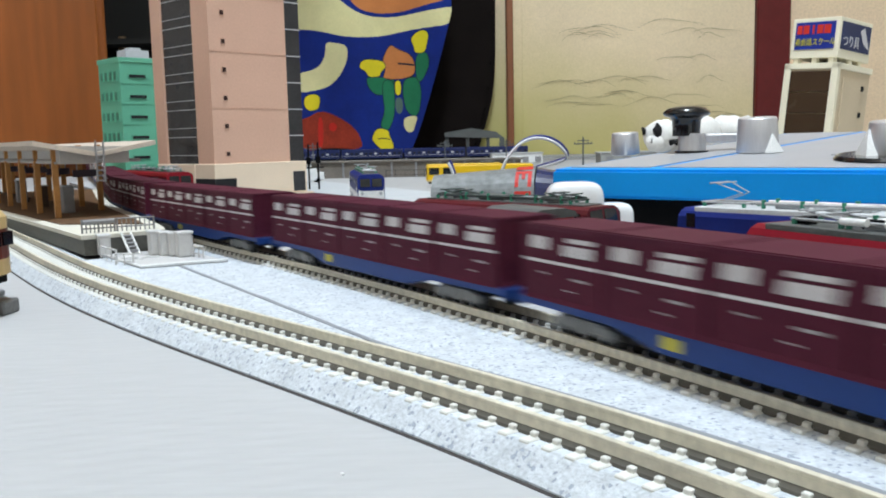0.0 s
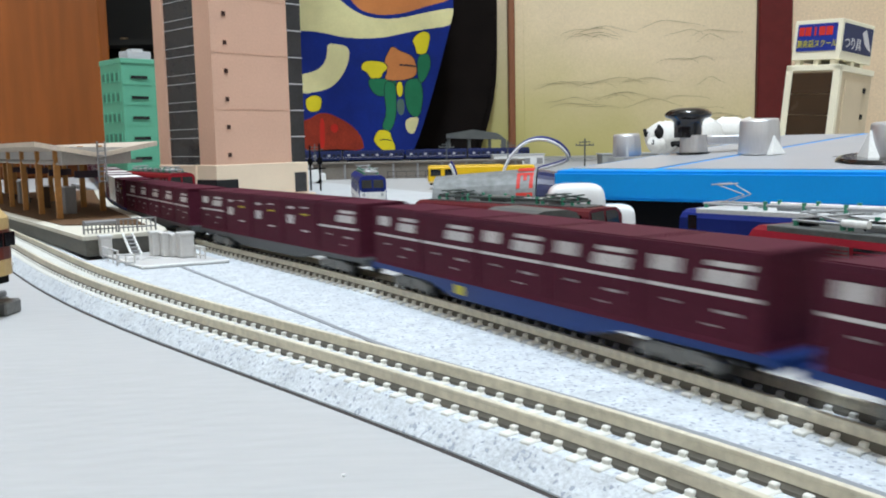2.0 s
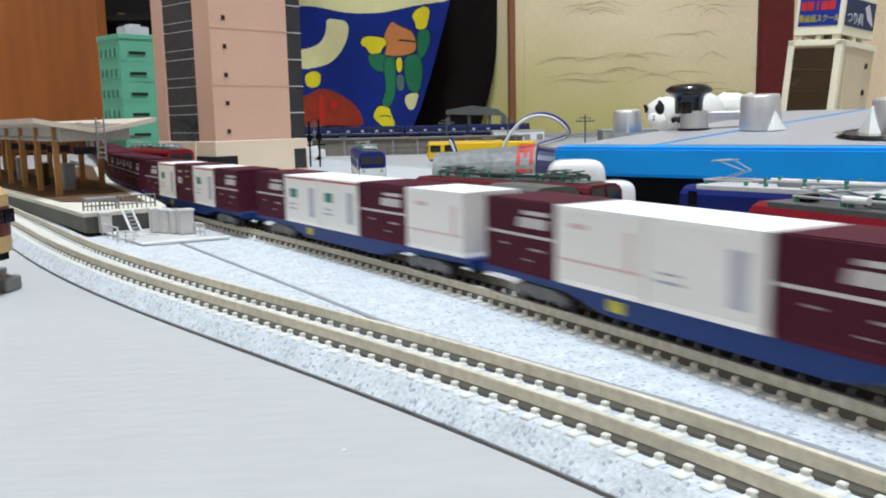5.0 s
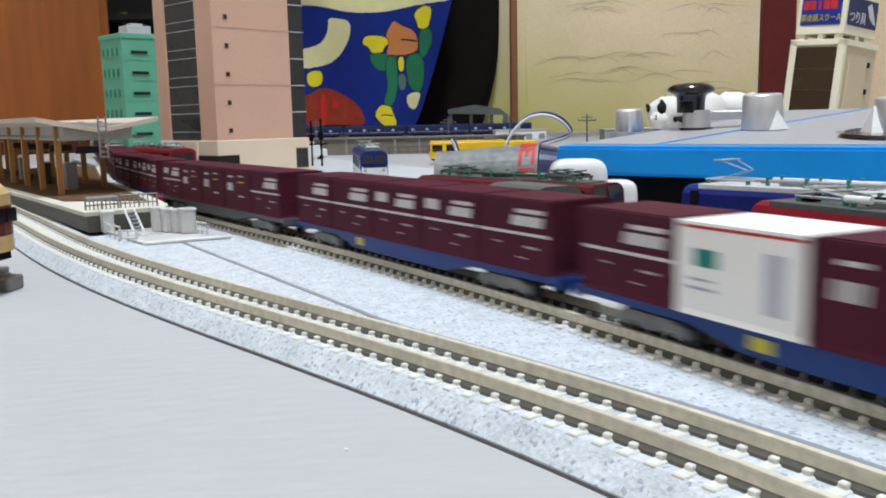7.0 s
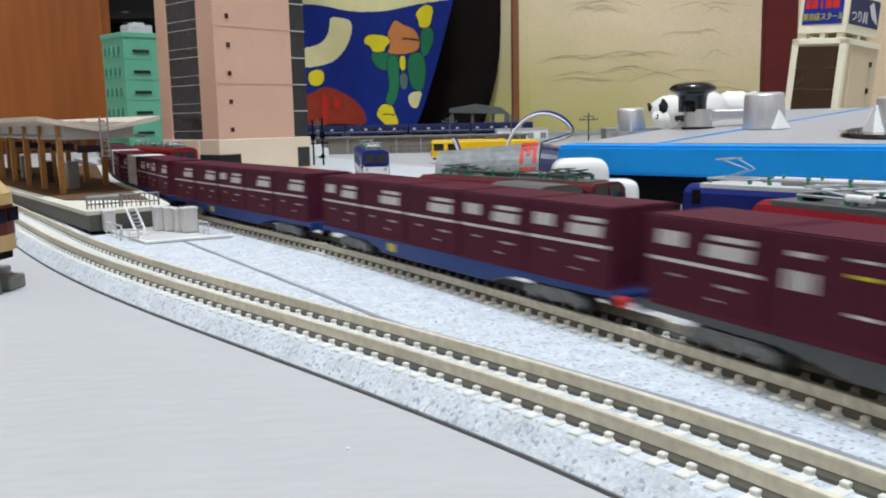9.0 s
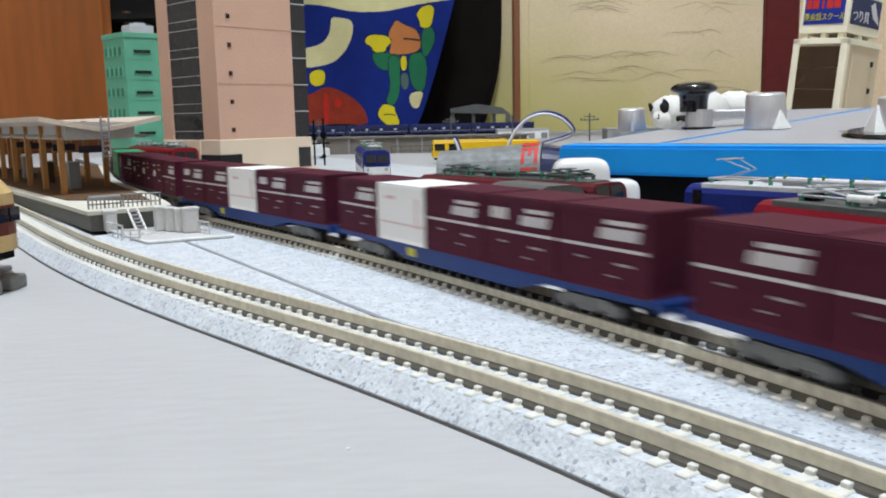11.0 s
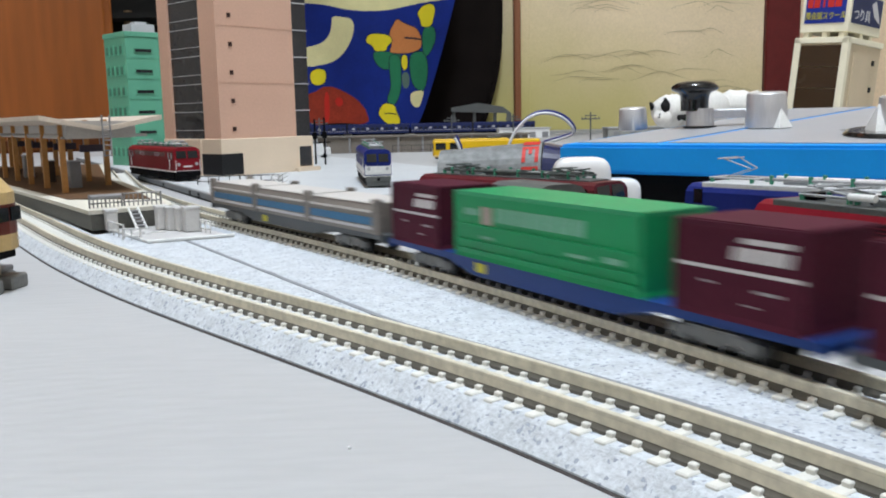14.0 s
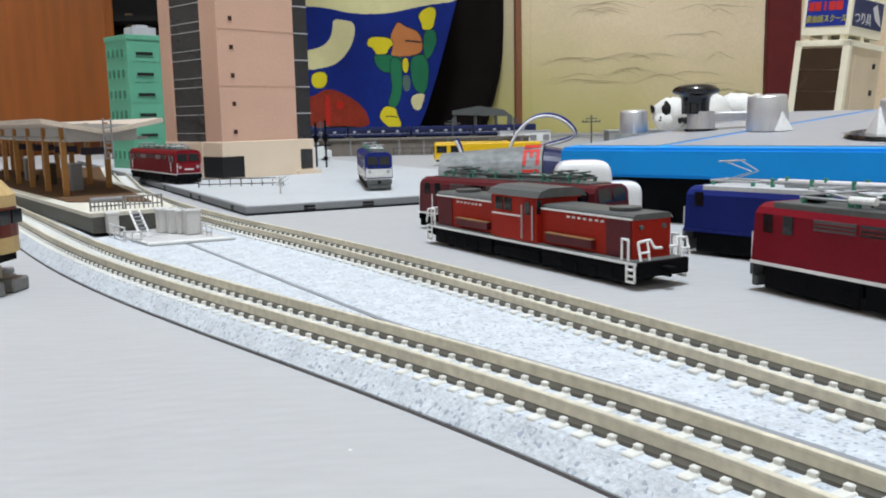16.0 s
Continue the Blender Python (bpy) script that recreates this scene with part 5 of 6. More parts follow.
def controller():
    c = thing("power_controller", "sky blue model railway controller with silver knobs", "controller", Matrix.Translation((0, 0, 0.01136)) @ Matrix.Diagonal((0.75, 0.75, 0.75, 1)))
    cs = [panel(0, 0), panel(LEN_X, 0), panel(LEN_X, LEN_Y), panel(0, LEN_Y)]
    bm = hexa(bmesh.new(), [(p.x, p.y, 0.0105) for p in cs], cs)
    bmesh.ops.bevel(bm, geom=list(bm.edges), offset=0.0016, segments=2, affect="EDGES")
    part("case", bm, CYAN, c)
    for u0, u1 in ((0.006, 0.058), (0.064, LEN_X - 0.006)):
        v0, v1 = 0.010, LEN_Y - 0.008
        part("top_panel", hexa(bmesh.new(), [panel(u0, v0, -0.0004), panel(u1, v0, -0.0004), panel(u1, v1, -0.0004), panel(u0, v1, -0.0004)],
                               [panel(u0, v0, 0.0005), panel(u1, v0, 0.0005), panel(u1, v1, 0.0005), panel(u0, v1, 0.0005)]), PANEL, c, "silver-grey top panel")
    for u in (0.030, 0.13, 0.26):
        for v in (0.02, 0.24):
            p = panel(u, v)
            part("foot", bx(p.x - 0.014, p.x + 0.014, p.y - 0.010, p.y + 0.010, -0.0151, -0.0140, 0.0003), BLACK, c, "black rubber foot")
    p = panel(0.05, 0.09)
    part("base_pan", hexa(bmesh.new(), [(q.x, q.y, -0.0150) for q in (panel(0.014, 0.008), panel(LEN_X - 0.02, 0.008), panel(LEN_X - 0.02, LEN_Y - 0.02), panel(0.02, LEN_Y - 0.02))],
                          [(q.x, q.y, 0.0106) for q in (panel(0.014, 0.008), panel(LEN_X - 0.02, 0.008), panel(LEN_X - 0.02, LEN_Y - 0.02), panel(0.02, LEN_Y - 0.02))]), BLACK, c)
    return c


ctl = controller()


def dial(name, x, y, z, r, h, lab, turn, wide, tall, reach):
    """A tapering knob with a white pointer fin standing out at its foot, towards the heading turn."""
    k = part(name, rod(bmesh.new(), (0, 0, 0), (0, 0, h), r, 32, r * 0.9), KNOB, ctl, lab, smooth=True)
    bv = k.modifiers.new("edge", "BEVEL")
    bv.width, bv.segments, bv.limit_method = 0.0012, 2, "ANGLE"
    nrm = CX_.cross(CY_).normalized()
    k.matrix_basis = Matrix.Translation((x, y, z)) @ nrm.to_track_quat("Z", "Y").to_matrix().to_4x4()
    bm = bmesh.new()
    a = radians(turn)
    o, t = Vector((math.cos(a), math.sin(a), 0)), Vector((-math.sin(a), math.cos(a), 0))
    up = Vector((0, 0, 1))
    vs = []
    for d in (reach, 0.6):
        vs += [bm.verts.new(c) for c in (o * r * d - t * r * wide + up * 0.0004, o * r * d + t * r * wide + up * 0.0004, o * r * min(d, 0.98) + up * h * tall)]
    for f in ((0, 1, 2), (5, 4, 3), (0, 3, 4, 1), (1, 4, 5, 2), (2, 5, 3, 0)):
        bm.faces.new([vs[i] for i in f])
    bmesh.ops.recalc_face_normals(bm, faces=bm.faces)
    part("pointer", bm, HANDR, k, "white pointer")
    return k


dial("volume_knob", 0.1311, 0.5984, 0.0338, 0.0098, 0.0150, "small brushed silver knob", -62, 0.10, 0.62, 1.05)
dial("speed_knob", 0.2020, 0.5457, 0.0346, 0.0128, 0.0215, "large brushed silver knob", -28, 0.42, 0.55, 1.28)
big = dial("dial_knob", 0.2428, 0.4612, 0.0325, 0.0135, 0.0190, "large silver dial on a black ring", -145, 0.60, 0.80, 1.30)
part("ring", rod(bmesh.new(), (0, 0, 0), (0, 0, 0.0016), 0.0295, 40, 0.0280), GLOSSB, big, "glossy black ring")
lever = part("brake_lever", rod(bmesh.new(), (0, 0, 0), (0, 0, 0.0125), 0.0092, 24, 0.0085), KNOB, ctl, "lever with glossy black grip")
lever.matrix_basis = Matrix.Translation((0.1707, 0.5793, 0.0346))
bm = bmesh.new()
prof = [(0.0, 0.0322), (0.0070, 0.0319), (0.0120, 0.0307), (0.0148, 0.0285), (0.0152, 0.0270), (0.0142, 0.0257), (0.0108, 0.0245), (0.0094, 0.0228), (0.0090, 0.0190), (0.0088, 0.0125)]
rings = [[bm.verts.new((r * math.cos(2 * math.pi * i / 28), r * math.sin(2 * math.pi * i / 28), z)) for i in range(28)] if r else [bm.verts.new((0, 0, z))] for r, z in prof]
for i in range(28):
    bm.faces.new((rings[0][0], rings[1][i], rings[1][(i + 1) % 28]))
for ra, rb in zip(rings[1:], rings[2:]):
    for i in range(28):
        bm.faces.new((ra[i], rb[i], rb[(i + 1) % 28], ra[(i + 1) % 28]))
bmesh.ops.recalc_face_normals(bm, faces=bm.faces)
part("grip", bm, GLOSSB, lever, "glossy black grip", m=Matrix.Translation((-0.0034, 0.0012, -0.0016)), smooth=True)
part("lever_arm", bx(0.004, 0.040, -0.0045, 0.0045, 0.006, 0.0120, 0.001), KNOB, lever)
part("base_ring", rod(bmesh.new(), (0, 0, -0.001), (0, 0, 0.0012), 0.0108, 24), GLOSSB, lever)
for u, v, w, m in ((0.150, 0.165, 0.020, REDP), (0.176, 0.165, 0.012, LOCO_GREY), (0.125, 0.075, 0.012, LOCO_GREY), (0.160, 0.060, 0.008, LOCO_GREY), (0.19, 0.13, 0.014, REDP), (0.150, 0.12, 0.01, LOCO_GREY)):
    part("print_bar", hexa(bmesh.new(), [panel(u, v, 0.0004), panel(u + w, v, 0.0004), panel(u + w, v + 0.003, 0.0004), panel(u, v + 0.003, 0.0004)],
                           [panel(u, v, 0.0007), panel(u + w, v, 0.0007), panel(u + w, v + 0.003, 0.0007), panel(u, v + 0.003, 0.0007)]), m, ctl)

# ---- shop building with roof sign ----
SIGNB = material("blue_sign_board", (0.012, 0.030, 0.26), 0.4, vary=0.08)
SIGNN = material("navy_sign_board", (0.030, 0.040, 0.11), 0.4, vary=0.2, stain=60)
SHOPG = material("brown_shop_glazing", (0.050, 0.026, 0.012), 0.25, vary=0.2)
SHOPW = material("cream_shop_plastic", (0.82, 0.76, 0.58), 0.55, vary=0.06)
SHOPT = material("tan_shop_wall", (0.62, 0.51, 0.35), 0.6, vary=0.08)


def lettering(text, size, m, mat, parent, name="lettering", squash=1.0):
    cu = bpy.data.curves.new(name, "FONT")
    cu.body, cu.size, cu.extrude = text, size, 0.0002
    cu.align_x, cu.align_y = "CENTER", "CENTER"
    cu.materials.append(mat)
    ob = new(name, cu)
    ob.parent = parent
    ob.matrix_basis = m @ Matrix.Diagonal((squash, 1, 1, 1))
    return ob


def shop():
    m = Matrix.Translation((0.3840, 0.860, 0.0)) @ Matrix.Rotation(radians(5.5), 4, "Y") @ Matrix.Rotation(radians(35), 4, "Z")
    s = thing("shop_building", "narrow cream model shop building with a brown glazed front", "model building", m)
    # x runs back to the picture's far side, y to the left-hand face
    w, d, h = 0.061, 0.056, 0.112
    part("wall", bx(0.0006, w, 0.0006, d, 0, h, 0.0004), SHOPT, s)
    part("corner_frame", bx(-0.0012, 0.0040, -0.0012, 0.0060, 0, h + 0.001, 0.0004), SHOPW, s)
    part("frame_side", bx(-0.0012, 0.0030, d - 0.006, d + 0.0012, 0, h + 0.001, 0.0004), SHOPW, s)
    part("frame_top", bx(-0.0012, w + 0.001, -0.0012, d + 0.0012, h - 0.004, h + 0.0016, 0.0004), SHOPW, s)
    for k in range(5):
        part("shop_window", bx(-0.0002, 0.0008, 0.0060, d - 0.006, 0.0015 + 0.0210 * k, 0.0220 + 0.0210 * k), SHOPG, s)
    part("side_door", bx(0.012, 0.044, -0.0010, 0.0004, 0.004, h - 0.012), SHOPT, s)
    for k in range(4):
        part("hinge", bx(0.046, 0.049, -0.0014, 0.0004, 0.012 + 0.026 * k, 0.017 + 0.026 * k), PIT, s)
    for x, y in ((0.006, 0.010), (0.006, 0.028), (0.006, 0.048), (0.05, 0.010), (0.05, 0.048), (0.03, 0.008)):
        part("sign_foot", bx(x - 0.003, x + 0.003, y - 0.003, y + 0.003, h + 0.0016, h + 0.0075, 0.0003), SHOPW, s)
    z0, z1 = h + 0.0070, h + 0.0460
    sign = part("roof_sign", bx(0.001, w - 0.002, 0.003, d - 0.002, z0, z1, 0.0004), SHOPW, s, "cream framed roof sign box")
    part("sign_front", bx(0.0002, 0.0012, 0.0075, d - 0.006, z0 + 0.0085, z1 - 0.004), SIGNB, sign, "blue sign face")
    part("sign_side", bx(0.0045, w - 0.005, 0.0022, 0.0032, z0 + 0.0085, z1 - 0.004), SIGNN, sign, "navy sign face")
    left = Matrix(((0, 0, -1, 0), (-1, 0, 0, 0), (0, 1, 0, 0), (0, 0, 0, 1)))
    lettering("英会話スクール", 0.0078, Matrix.Translation((-0.0002, d / 2 - 0.0004, z0 + 0.0150)) @ left, YELLOWP, sign, squash=0.80)
    for y0, y1 in ((0.012, 0.019), (0.020, 0.0265), (0.0295, 0.0315), (0.035, 0.0415), (0.0425, 0.048)):
        part("red_bar", bx(-0.0002, 0.0004, y0, y1, z0 + 0.0235, z0 + 0.0320), REDP, sign)
    front = Matrix(((1, 0, 0, 0), (0, 0, -1, 0), (0, 1, 0, 0), (0, 0, 0, 1)))
    lettering("つり具", 0.0125, Matrix.Translation((0.0210, 0.0019, z0 + 0.0160)) @ front, MARK, sign, squash=0.8)
    bm = bmesh.new()
    vs = [bm.verts.new((x, y, z)) for y in (0.0018, 0.0023) for x, z in ((0.036, z1 - 0.010), (0.043, z1 - 0.006), (0.051, z0 + 0.019), (0.054, z0 + 0.012), (0.049, z0 + 0.014), (0.042, z0 + 0.018))]
    bm.faces.new(vs[:6]), bm.faces.new(vs[:5:-1])
    part("fish_shape", bm, MARK, sign, "white fish shape")
    return s


shop()


# ---- odds and ends on the floor ----
PLUSH = material("white_plush", (0.78, 0.76, 0.72), 0.95, vary=0.12, grain=700, stain=60, bump=0.8)
PLUSHB = material("black_plush", (0.015, 0.014, 0.014), 0.95, vary=0.2, grain=700, bump=0.8)


def ball(bm, c, r, idx, segs=14):
    before = set(bm.faces)
    bmesh.ops.create_uvsphere(bm, u_segments=segs, v_segments=9, radius=1, matrix=Matrix.Translation(c) @ Matrix.Diagonal((*r, 1)))
    for f in set(bm.faces) - before:
        f.material_index, f.smooth = idx, True


def panda(x, y, lumps, label):
    """A plush toy out of soft lumps: (centre, radii, dark)."""
    bm = bmesh.new()
    for c, r, dark in lumps:
        ball(bm, c, r, dark)
    for v in bm.verts:
        k = 0.0007 * (math.sin(v.co.x * 900 + v.co.z * 700) + math.sin(v.co.z * 1300 - v.co.x * 500 + 2) + math.sin(v.co.y * 1100 + v.co.x * 1500))
        v.co += v.co.normalized() * k
    ob = tagged(new("panda_plush", mesh_of("panda_plush", bm, PLUSH, PLUSHB)), label, "plush toy", "panda plush toys")
    ob.matrix_basis = at(x, y, 0, 0)


panda(0.228, 0.80, [((0.0, 0, 0.022), (0.026, 0.022, 0.022), 0), ((0.010, 0.002, 0.046), (0.026, 0.018, 0.020), 0), ((-0.021, -0.006, 0.046), (0.017, 0.015, 0.015), 0), ((-0.029, -0.014, 0.040), (0.009, 0.008, 0.008), 0),
                    ((-0.028, -0.0175, 0.050), (0.0042, 0.004, 0.0062), 1), ((-0.0385, -0.010, 0.050), (0.0022, 0.003, 0.003), 1), ((-0.0325, -0.018, 0.0415), (0.003, 0.003, 0.003), 1),
                    ((-0.012, -0.019, 0.040), (0.0065, 0.003, 0.0024), 1), ((-0.003, -0.018, 0.050), (0.0022, 0.003, 0.006), 1)],
      "white plush panda toy with black patches, leaning over")
panda(0.285, 0.83, [((0.0, 0, 0.022), (0.026, 0.022, 0.022), 0), ((-0.006, 0.0, 0.050), (0.020, 0.016, 0.0135), 0), ((0.010, -0.002, 0.050), (0.016, 0.014, 0.0125), 0), ((0.021, -0.004, 0.046), (0.008, 0.010, 0.010), 0),
                    ((-0.022, -0.008, 0.050), (0.0035, 0.005, 0.0070), 1)],
      "white plush panda toy with black patches, facing away")

CANM = material("grey_printed_tube", (0.24, 0.25, 0.25), 0.5, metal=0.1, vary=0.3, grain=300, stain=90)
CANB = material("navy_glossy_cap", (0.008, 0.014, 0.075), 0.15, coat=0.5)
tube = thing("paint_tube", "grey printed tube lying down with a navy cap", "tube", Matrix.Translation((0.030, 0.446, 0.0158)))
part("tube_body", rod(bmesh.new(), (-0.029, 0.008, -0.0008), (0.0140, -0.001, 0.0), 0.0132, 32, 0.0155), CANM, tube)
part("tube_band", rod(bmesh.new(), (0.0140, -0.001, 0.0), (0.0225, -0.003, 0.0002), 0.0157, 32, 0.0159), CANM, tube)
part("cap", rod(bmesh.new(), (0.0225, -0.003, 0.0002), (0.0400, -0.0070, -0.0004), 0.0155, 32, 0.0128), CANB, tube, "navy glossy cap")


def tube_patch(bm, u0, u1, a0, a1):
    """A printed patch wrapped on the tube: u along it from the band's start, a degrees from the top towards the viewer."""
    d = Vector((0.0085, -0.002, 0.0002)).normalized()
    side = Vector((0, 0, 1)).cross(d).normalized()
    rows = []
    for i in range(5):
        a = radians(a0 + (a1 - a0) * i / 4)
        n = Vector((0, 0, 1)) * math.cos(a) - side * math.sin(a)
        rows.append([bm.verts.new(Vector((0.0140, -0.001, 0)) + d * u + n * 0.01605) for u in (u0, u1)])
    for r, s in zip(rows, rows[1:]):
        bm.faces.new((r[0], r[1], s[1], s[0]))
    return bm


for u0, u1, a0, a1 in ((-0.001, 0.0072, -5, 24), (-0.001, 0.0008, 30, 66), (0.0054, 0.0072, 30, 66), (0.0022, 0.0040, 30, 50), (-0.001, 0.0072, 30, 37), (-0.001, 0.0072, 74, 81),
                       (0.0010, 0.0060, 81, 90), (-0.001, 0.0072, 90, 97)):
    part("red_bar", tube_patch(bmesh.new(), u0, u1, a0, a1), REDP, tube)
WHITEG = material("glossy_white_plastic", (0.80, 0.80, 0.80), 0.2, vary=0.03, coat=0.3)
clip = thing("white_plastic_hook", "glossy white rounded plastic hook", "plastic hook", Matrix.Translation((0.0570, 0.352, 0.0)))


def pebble(x0, x1, y0, y1, z0, z1, p=0.42):
    """A rounded block."""
    bm = bmesh.new()
    bmesh.ops.create_uvsphere(bm, u_segments=32, v_segments=20, radius=1)
    for v in bm.verts:
        c = [math.copysign(abs(k) ** p, k) for k in v.co]
        v.co = ((x0 + x1) / 2 + c[0] * (x1 - x0) / 2, (y0 + y1) / 2 + c[1] * (y1 - y0) / 2, (z0 + z1) / 2 + c[2] * (z1 - z0) / 2)
    return bm


part("arch", pebble(-0.0120, 0.0110, -0.0075, 0.0075, 0.0, 0.0283), WHITEG, clip, smooth=True)
part("tip", pebble(0.0030, 0.0230, -0.0065, 0.0065, 0.0, 0.0196), WHITEG, clip, smooth=True)
CABLEW = material("white_wire_insulation", (0.76, 0.76, 0.78), 0.4)
CABLEB = material("blue_wire_insulation", (0.02, 0.03, 0.20), 0.4)


def cable(name, label, pts, r, mat, parent=None):
    cu = bpy.data.curves.new(name, "CURVE")
    cu.dimensions, cu.bevel_depth, cu.bevel_resolution, cu.resolution_u = "3D", r, 2, 8
    sp = cu.splines.new("NURBS")
    sp.points.add(len(pts) - 1)
    for p, c in zip(sp.points, pts):
        p.co = (*c, 1)
    sp.use_endpoint_u = True
    sp.order_u = 3
    cu.materials.append(mat)
    ob = new(name, cu)
    if parent:
        ob.parent = parent
    else:
        tagged(ob, label, "cable")
    return ob


wire = thing("twin_wire", "looped white and blue twin wire on the controller", "cable", Matrix.Translation((0, 0, 0.01136)) @ Matrix.Diagonal((0.75, 0.75, 0.75, 1)))
loop = [(0.0100, 0.6, 0.0310), (0.0130, 0.6, 0.0270), (0.018, 0.6, 0.002), (0.030, 0.6, -0.010), (0.044, 0.6, 0.016), (0.0495, 0.6, 0.0330), (0.0610, 0.6, 0.0448), (0.0740, 0.6, 0.0470), (0.0860, 0.6, 0.0420), (0.0930, 0.6, 0.0325), (0.0865, 0.61, 0.0290), (0.0745, 0.63, 0.0250), (0.0655, 0.645, 0.0200), (0.0600, 0.65, 0.0), (0.0550, 0.65, -0.0140)]
cable("wire_core", "", loop, 0.0010, CABLEW, wire)
cable("wire_core", "", [(x + 0.0010, y + 0.0012, z + 0.0015) for x, y, z in loop], 0.0009, CABLEB, wire)

# ---- far side of the layout ----
VIAD = material("grey_concrete_viaduct", (0.33, 0.33, 0.31), 0.75, vary=0.15, stain=30)
FARBLUE = material("navy_coach_paint", (0.010, 0.018, 0.085), 0.4, vary=0.15)
RETAIN = material("brown_grey_retaining_wall", (0.19, 0.165, 0.14), 0.8, vary=0.2, stain=40)
via = thing("grey_viaduct", "long grey model viaduct on piers", "viaduct", at(-0.05, 1.95, -2))
part("deck", bx(-0.55, 0.75, -0.020, 0.020, 0.0030, 0.0080, 0.0005), VIAD, via)
for k in range(14):
    x = -0.52 + 0.095 * k
    part("pier", bx(x - 0.006, x + 0.006, -0.015, 0.015, 0, 0.0030), VIAD, via)
for k in range(5):
    x = -0.36 + 0.138 * k
    c = thing("passenger_coach", "navy model passenger coach with a row of windows", "model coach", at(-0.05 + x, 1.95 - x * math.tan(radians(2)), -2, 0.0080), group="coaches of the far train")
    paint = FARBLUE
    part("body", along_x(bmesh.new(), [(-0.0095, 0.004), (0.0095, 0.004), (0.0095, 0.0205), (0.006, 0.0240), (-0.006, 0.0240), (-0.0095, 0.0205)], -0.067, 0.067), paint, c)
    part("underframe", bx(-0.06, 0.06, -0.007, 0.007, 0.0, 0.004), BLACK, c)
    for j in range(12):
        xx = -0.058 + 0.0105 * j
        part("window", bx(xx, xx + 0.006, -0.0098, -0.0094, 0.0120, 0.0160), GLASS if j % 3 else MULL, c)
    part("waist_line", bx(-0.066, 0.066, -0.0098, -0.0094, 0.0088, 0.0094), MULL, c)
wall = thing("grey_retaining_wall", "grey model retaining wall with a plain coping", "retaining wall", at(-0.045, 1.16, -3))
part("wall_body", bx(-0.115, 0.16, -0.006, 0.006, 0, 0.0200), RETAIN, wall)
part("coping", bx(-0.118, 0.163, -0.009, 0.009, 0.0200, 0.0225, 0.0004), RETAIN, wall)
for k in range(9):
    x = -0.105 + 0.032 * k
    part("buttress", bx(x - 0.0012, x + 0.0012, -0.0085, -0.006, 0, 0.0200), FENCE, wall)
fence("line_fence", "dark model lineside fence", (-0.055, 1.02, 0.005), (0.10, 1.01, 0.005), 15, 0.0085, RAILD)
for x, y, h in ((-0.1130, 0.80, 0.0455), (-0.1240, 0.83, 0.0440), (-0.1030, 0.79, 0.047)):
    p = thing("signal_mast", "thin black lattice signal mast", "signal mast", at(x, y, 0, 0.005), group="signal masts")
    part("mast", rod(bmesh.new(), (0, 0, 0), (0, 0, h - 0.005), 0.0009, 6), BLACK, p)
    part("signal_head", bx(-0.0022, 0.0022, -0.0016, 0.0006, h * 0.5, h * 0.5 + 0.006, 0.0003), BLACK, p)
    part("arm", rod(bmesh.new(), (-0.004, 0, h * 0.42), (0.005, 0, h * 0.42), 0.0007, 5), BLACK, p)
for x, y in ((0.205, 1.20), (0.02, 1.45), (-0.19, 1.40), (0.125, 1.5)):
    p = thing("catenary_mast", "small dark catenary mast with cross arm", "catenary mast", at(x, y, 10), group="catenary masts")
    part("mast", rod(bmesh.new(), (0, 0, 0), (0, 0, 0.047), 0.0011, 6), LOCO_GREY, p)
    part("cross_arm", rod(bmesh.new(), (-0.013, 0, 0.038), (0.013, 0, 0.038), 0.0008, 6), LOCO_GREY, p)
    part("cross_arm", rod(bmesh.new(), (-0.008, 0, 0.0425), (0.008, 0, 0.0425), 0.0007, 6), LOCO_GREY, p)
    for dx in (-0.012, -0.007, 0.007, 0.012):
        part("insulator", rod(bmesh.new(), (dx, 0, 0.038), (dx, 0, 0.0405), 0.0008, 6), LOCO_GREY, p)
hut = thing("white_van", "small white model delivery van", "model van", at(-0.136, 0.93, 20, 0.005))
part("body", bx(-0.018, 0.012, -0.0065, 0.0065, 0.0022, 0.0155, 0.0010), WHITEL, hut)
part("cab", bx(0.012, 0.020, -0.0062, 0.0062, 0.0022, 0.0110, 0.0012), WHITEL, hut)
part("windscreen", bx(0.0198, 0.0203, -0.0052, 0.0052, 0.0068, 0.0100), WINDOW, hut)
for x in (-0.012, 0.013):
    for s in (-1, 1):
        part("wheel", rod(bmesh.new(), (x, s * 0.0052, 0.0024), (x, s * 0.0066, 0.0024), 0.0024, 12), BLACK, hut)
for x, y, w, m, n in ((0.165, 1.75, 0.10, WHITEL, "low white model warehouse"), (0.36, 1.60, 0.12, VIAD, "low grey model warehouse")):
    b = thing("warehouse", n, "model building", at(x, y, 3))
    part("wall", bx(-w / 2, w / 2, -0.02, 0.02, 0, 0.018, 0.0004), m, b)
    part("roof", bx(-w / 2 - 0.002, w / 2 + 0.002, -0.022, 0.022, 0.018, 0.0205, 0.0004), GREYROOF, b)
    for k in range(4):
        part("door", bx(-w / 2 + 0.01 + k * w / 4, -w / 2 + 0.022 + k * w / 4, -0.0206, -0.0198, 0.001, 0.012), FENCE, b)
crane = thing("grey_girder_bridge", "dim grey model girder bridge standing by the closet", "model bridge", at(0.115, 2.15, -6))
part("deck", bx(-0.10, 0.10, -0.012, 0.012, 0.0, 0.030, 0.002), SHADE, crane)
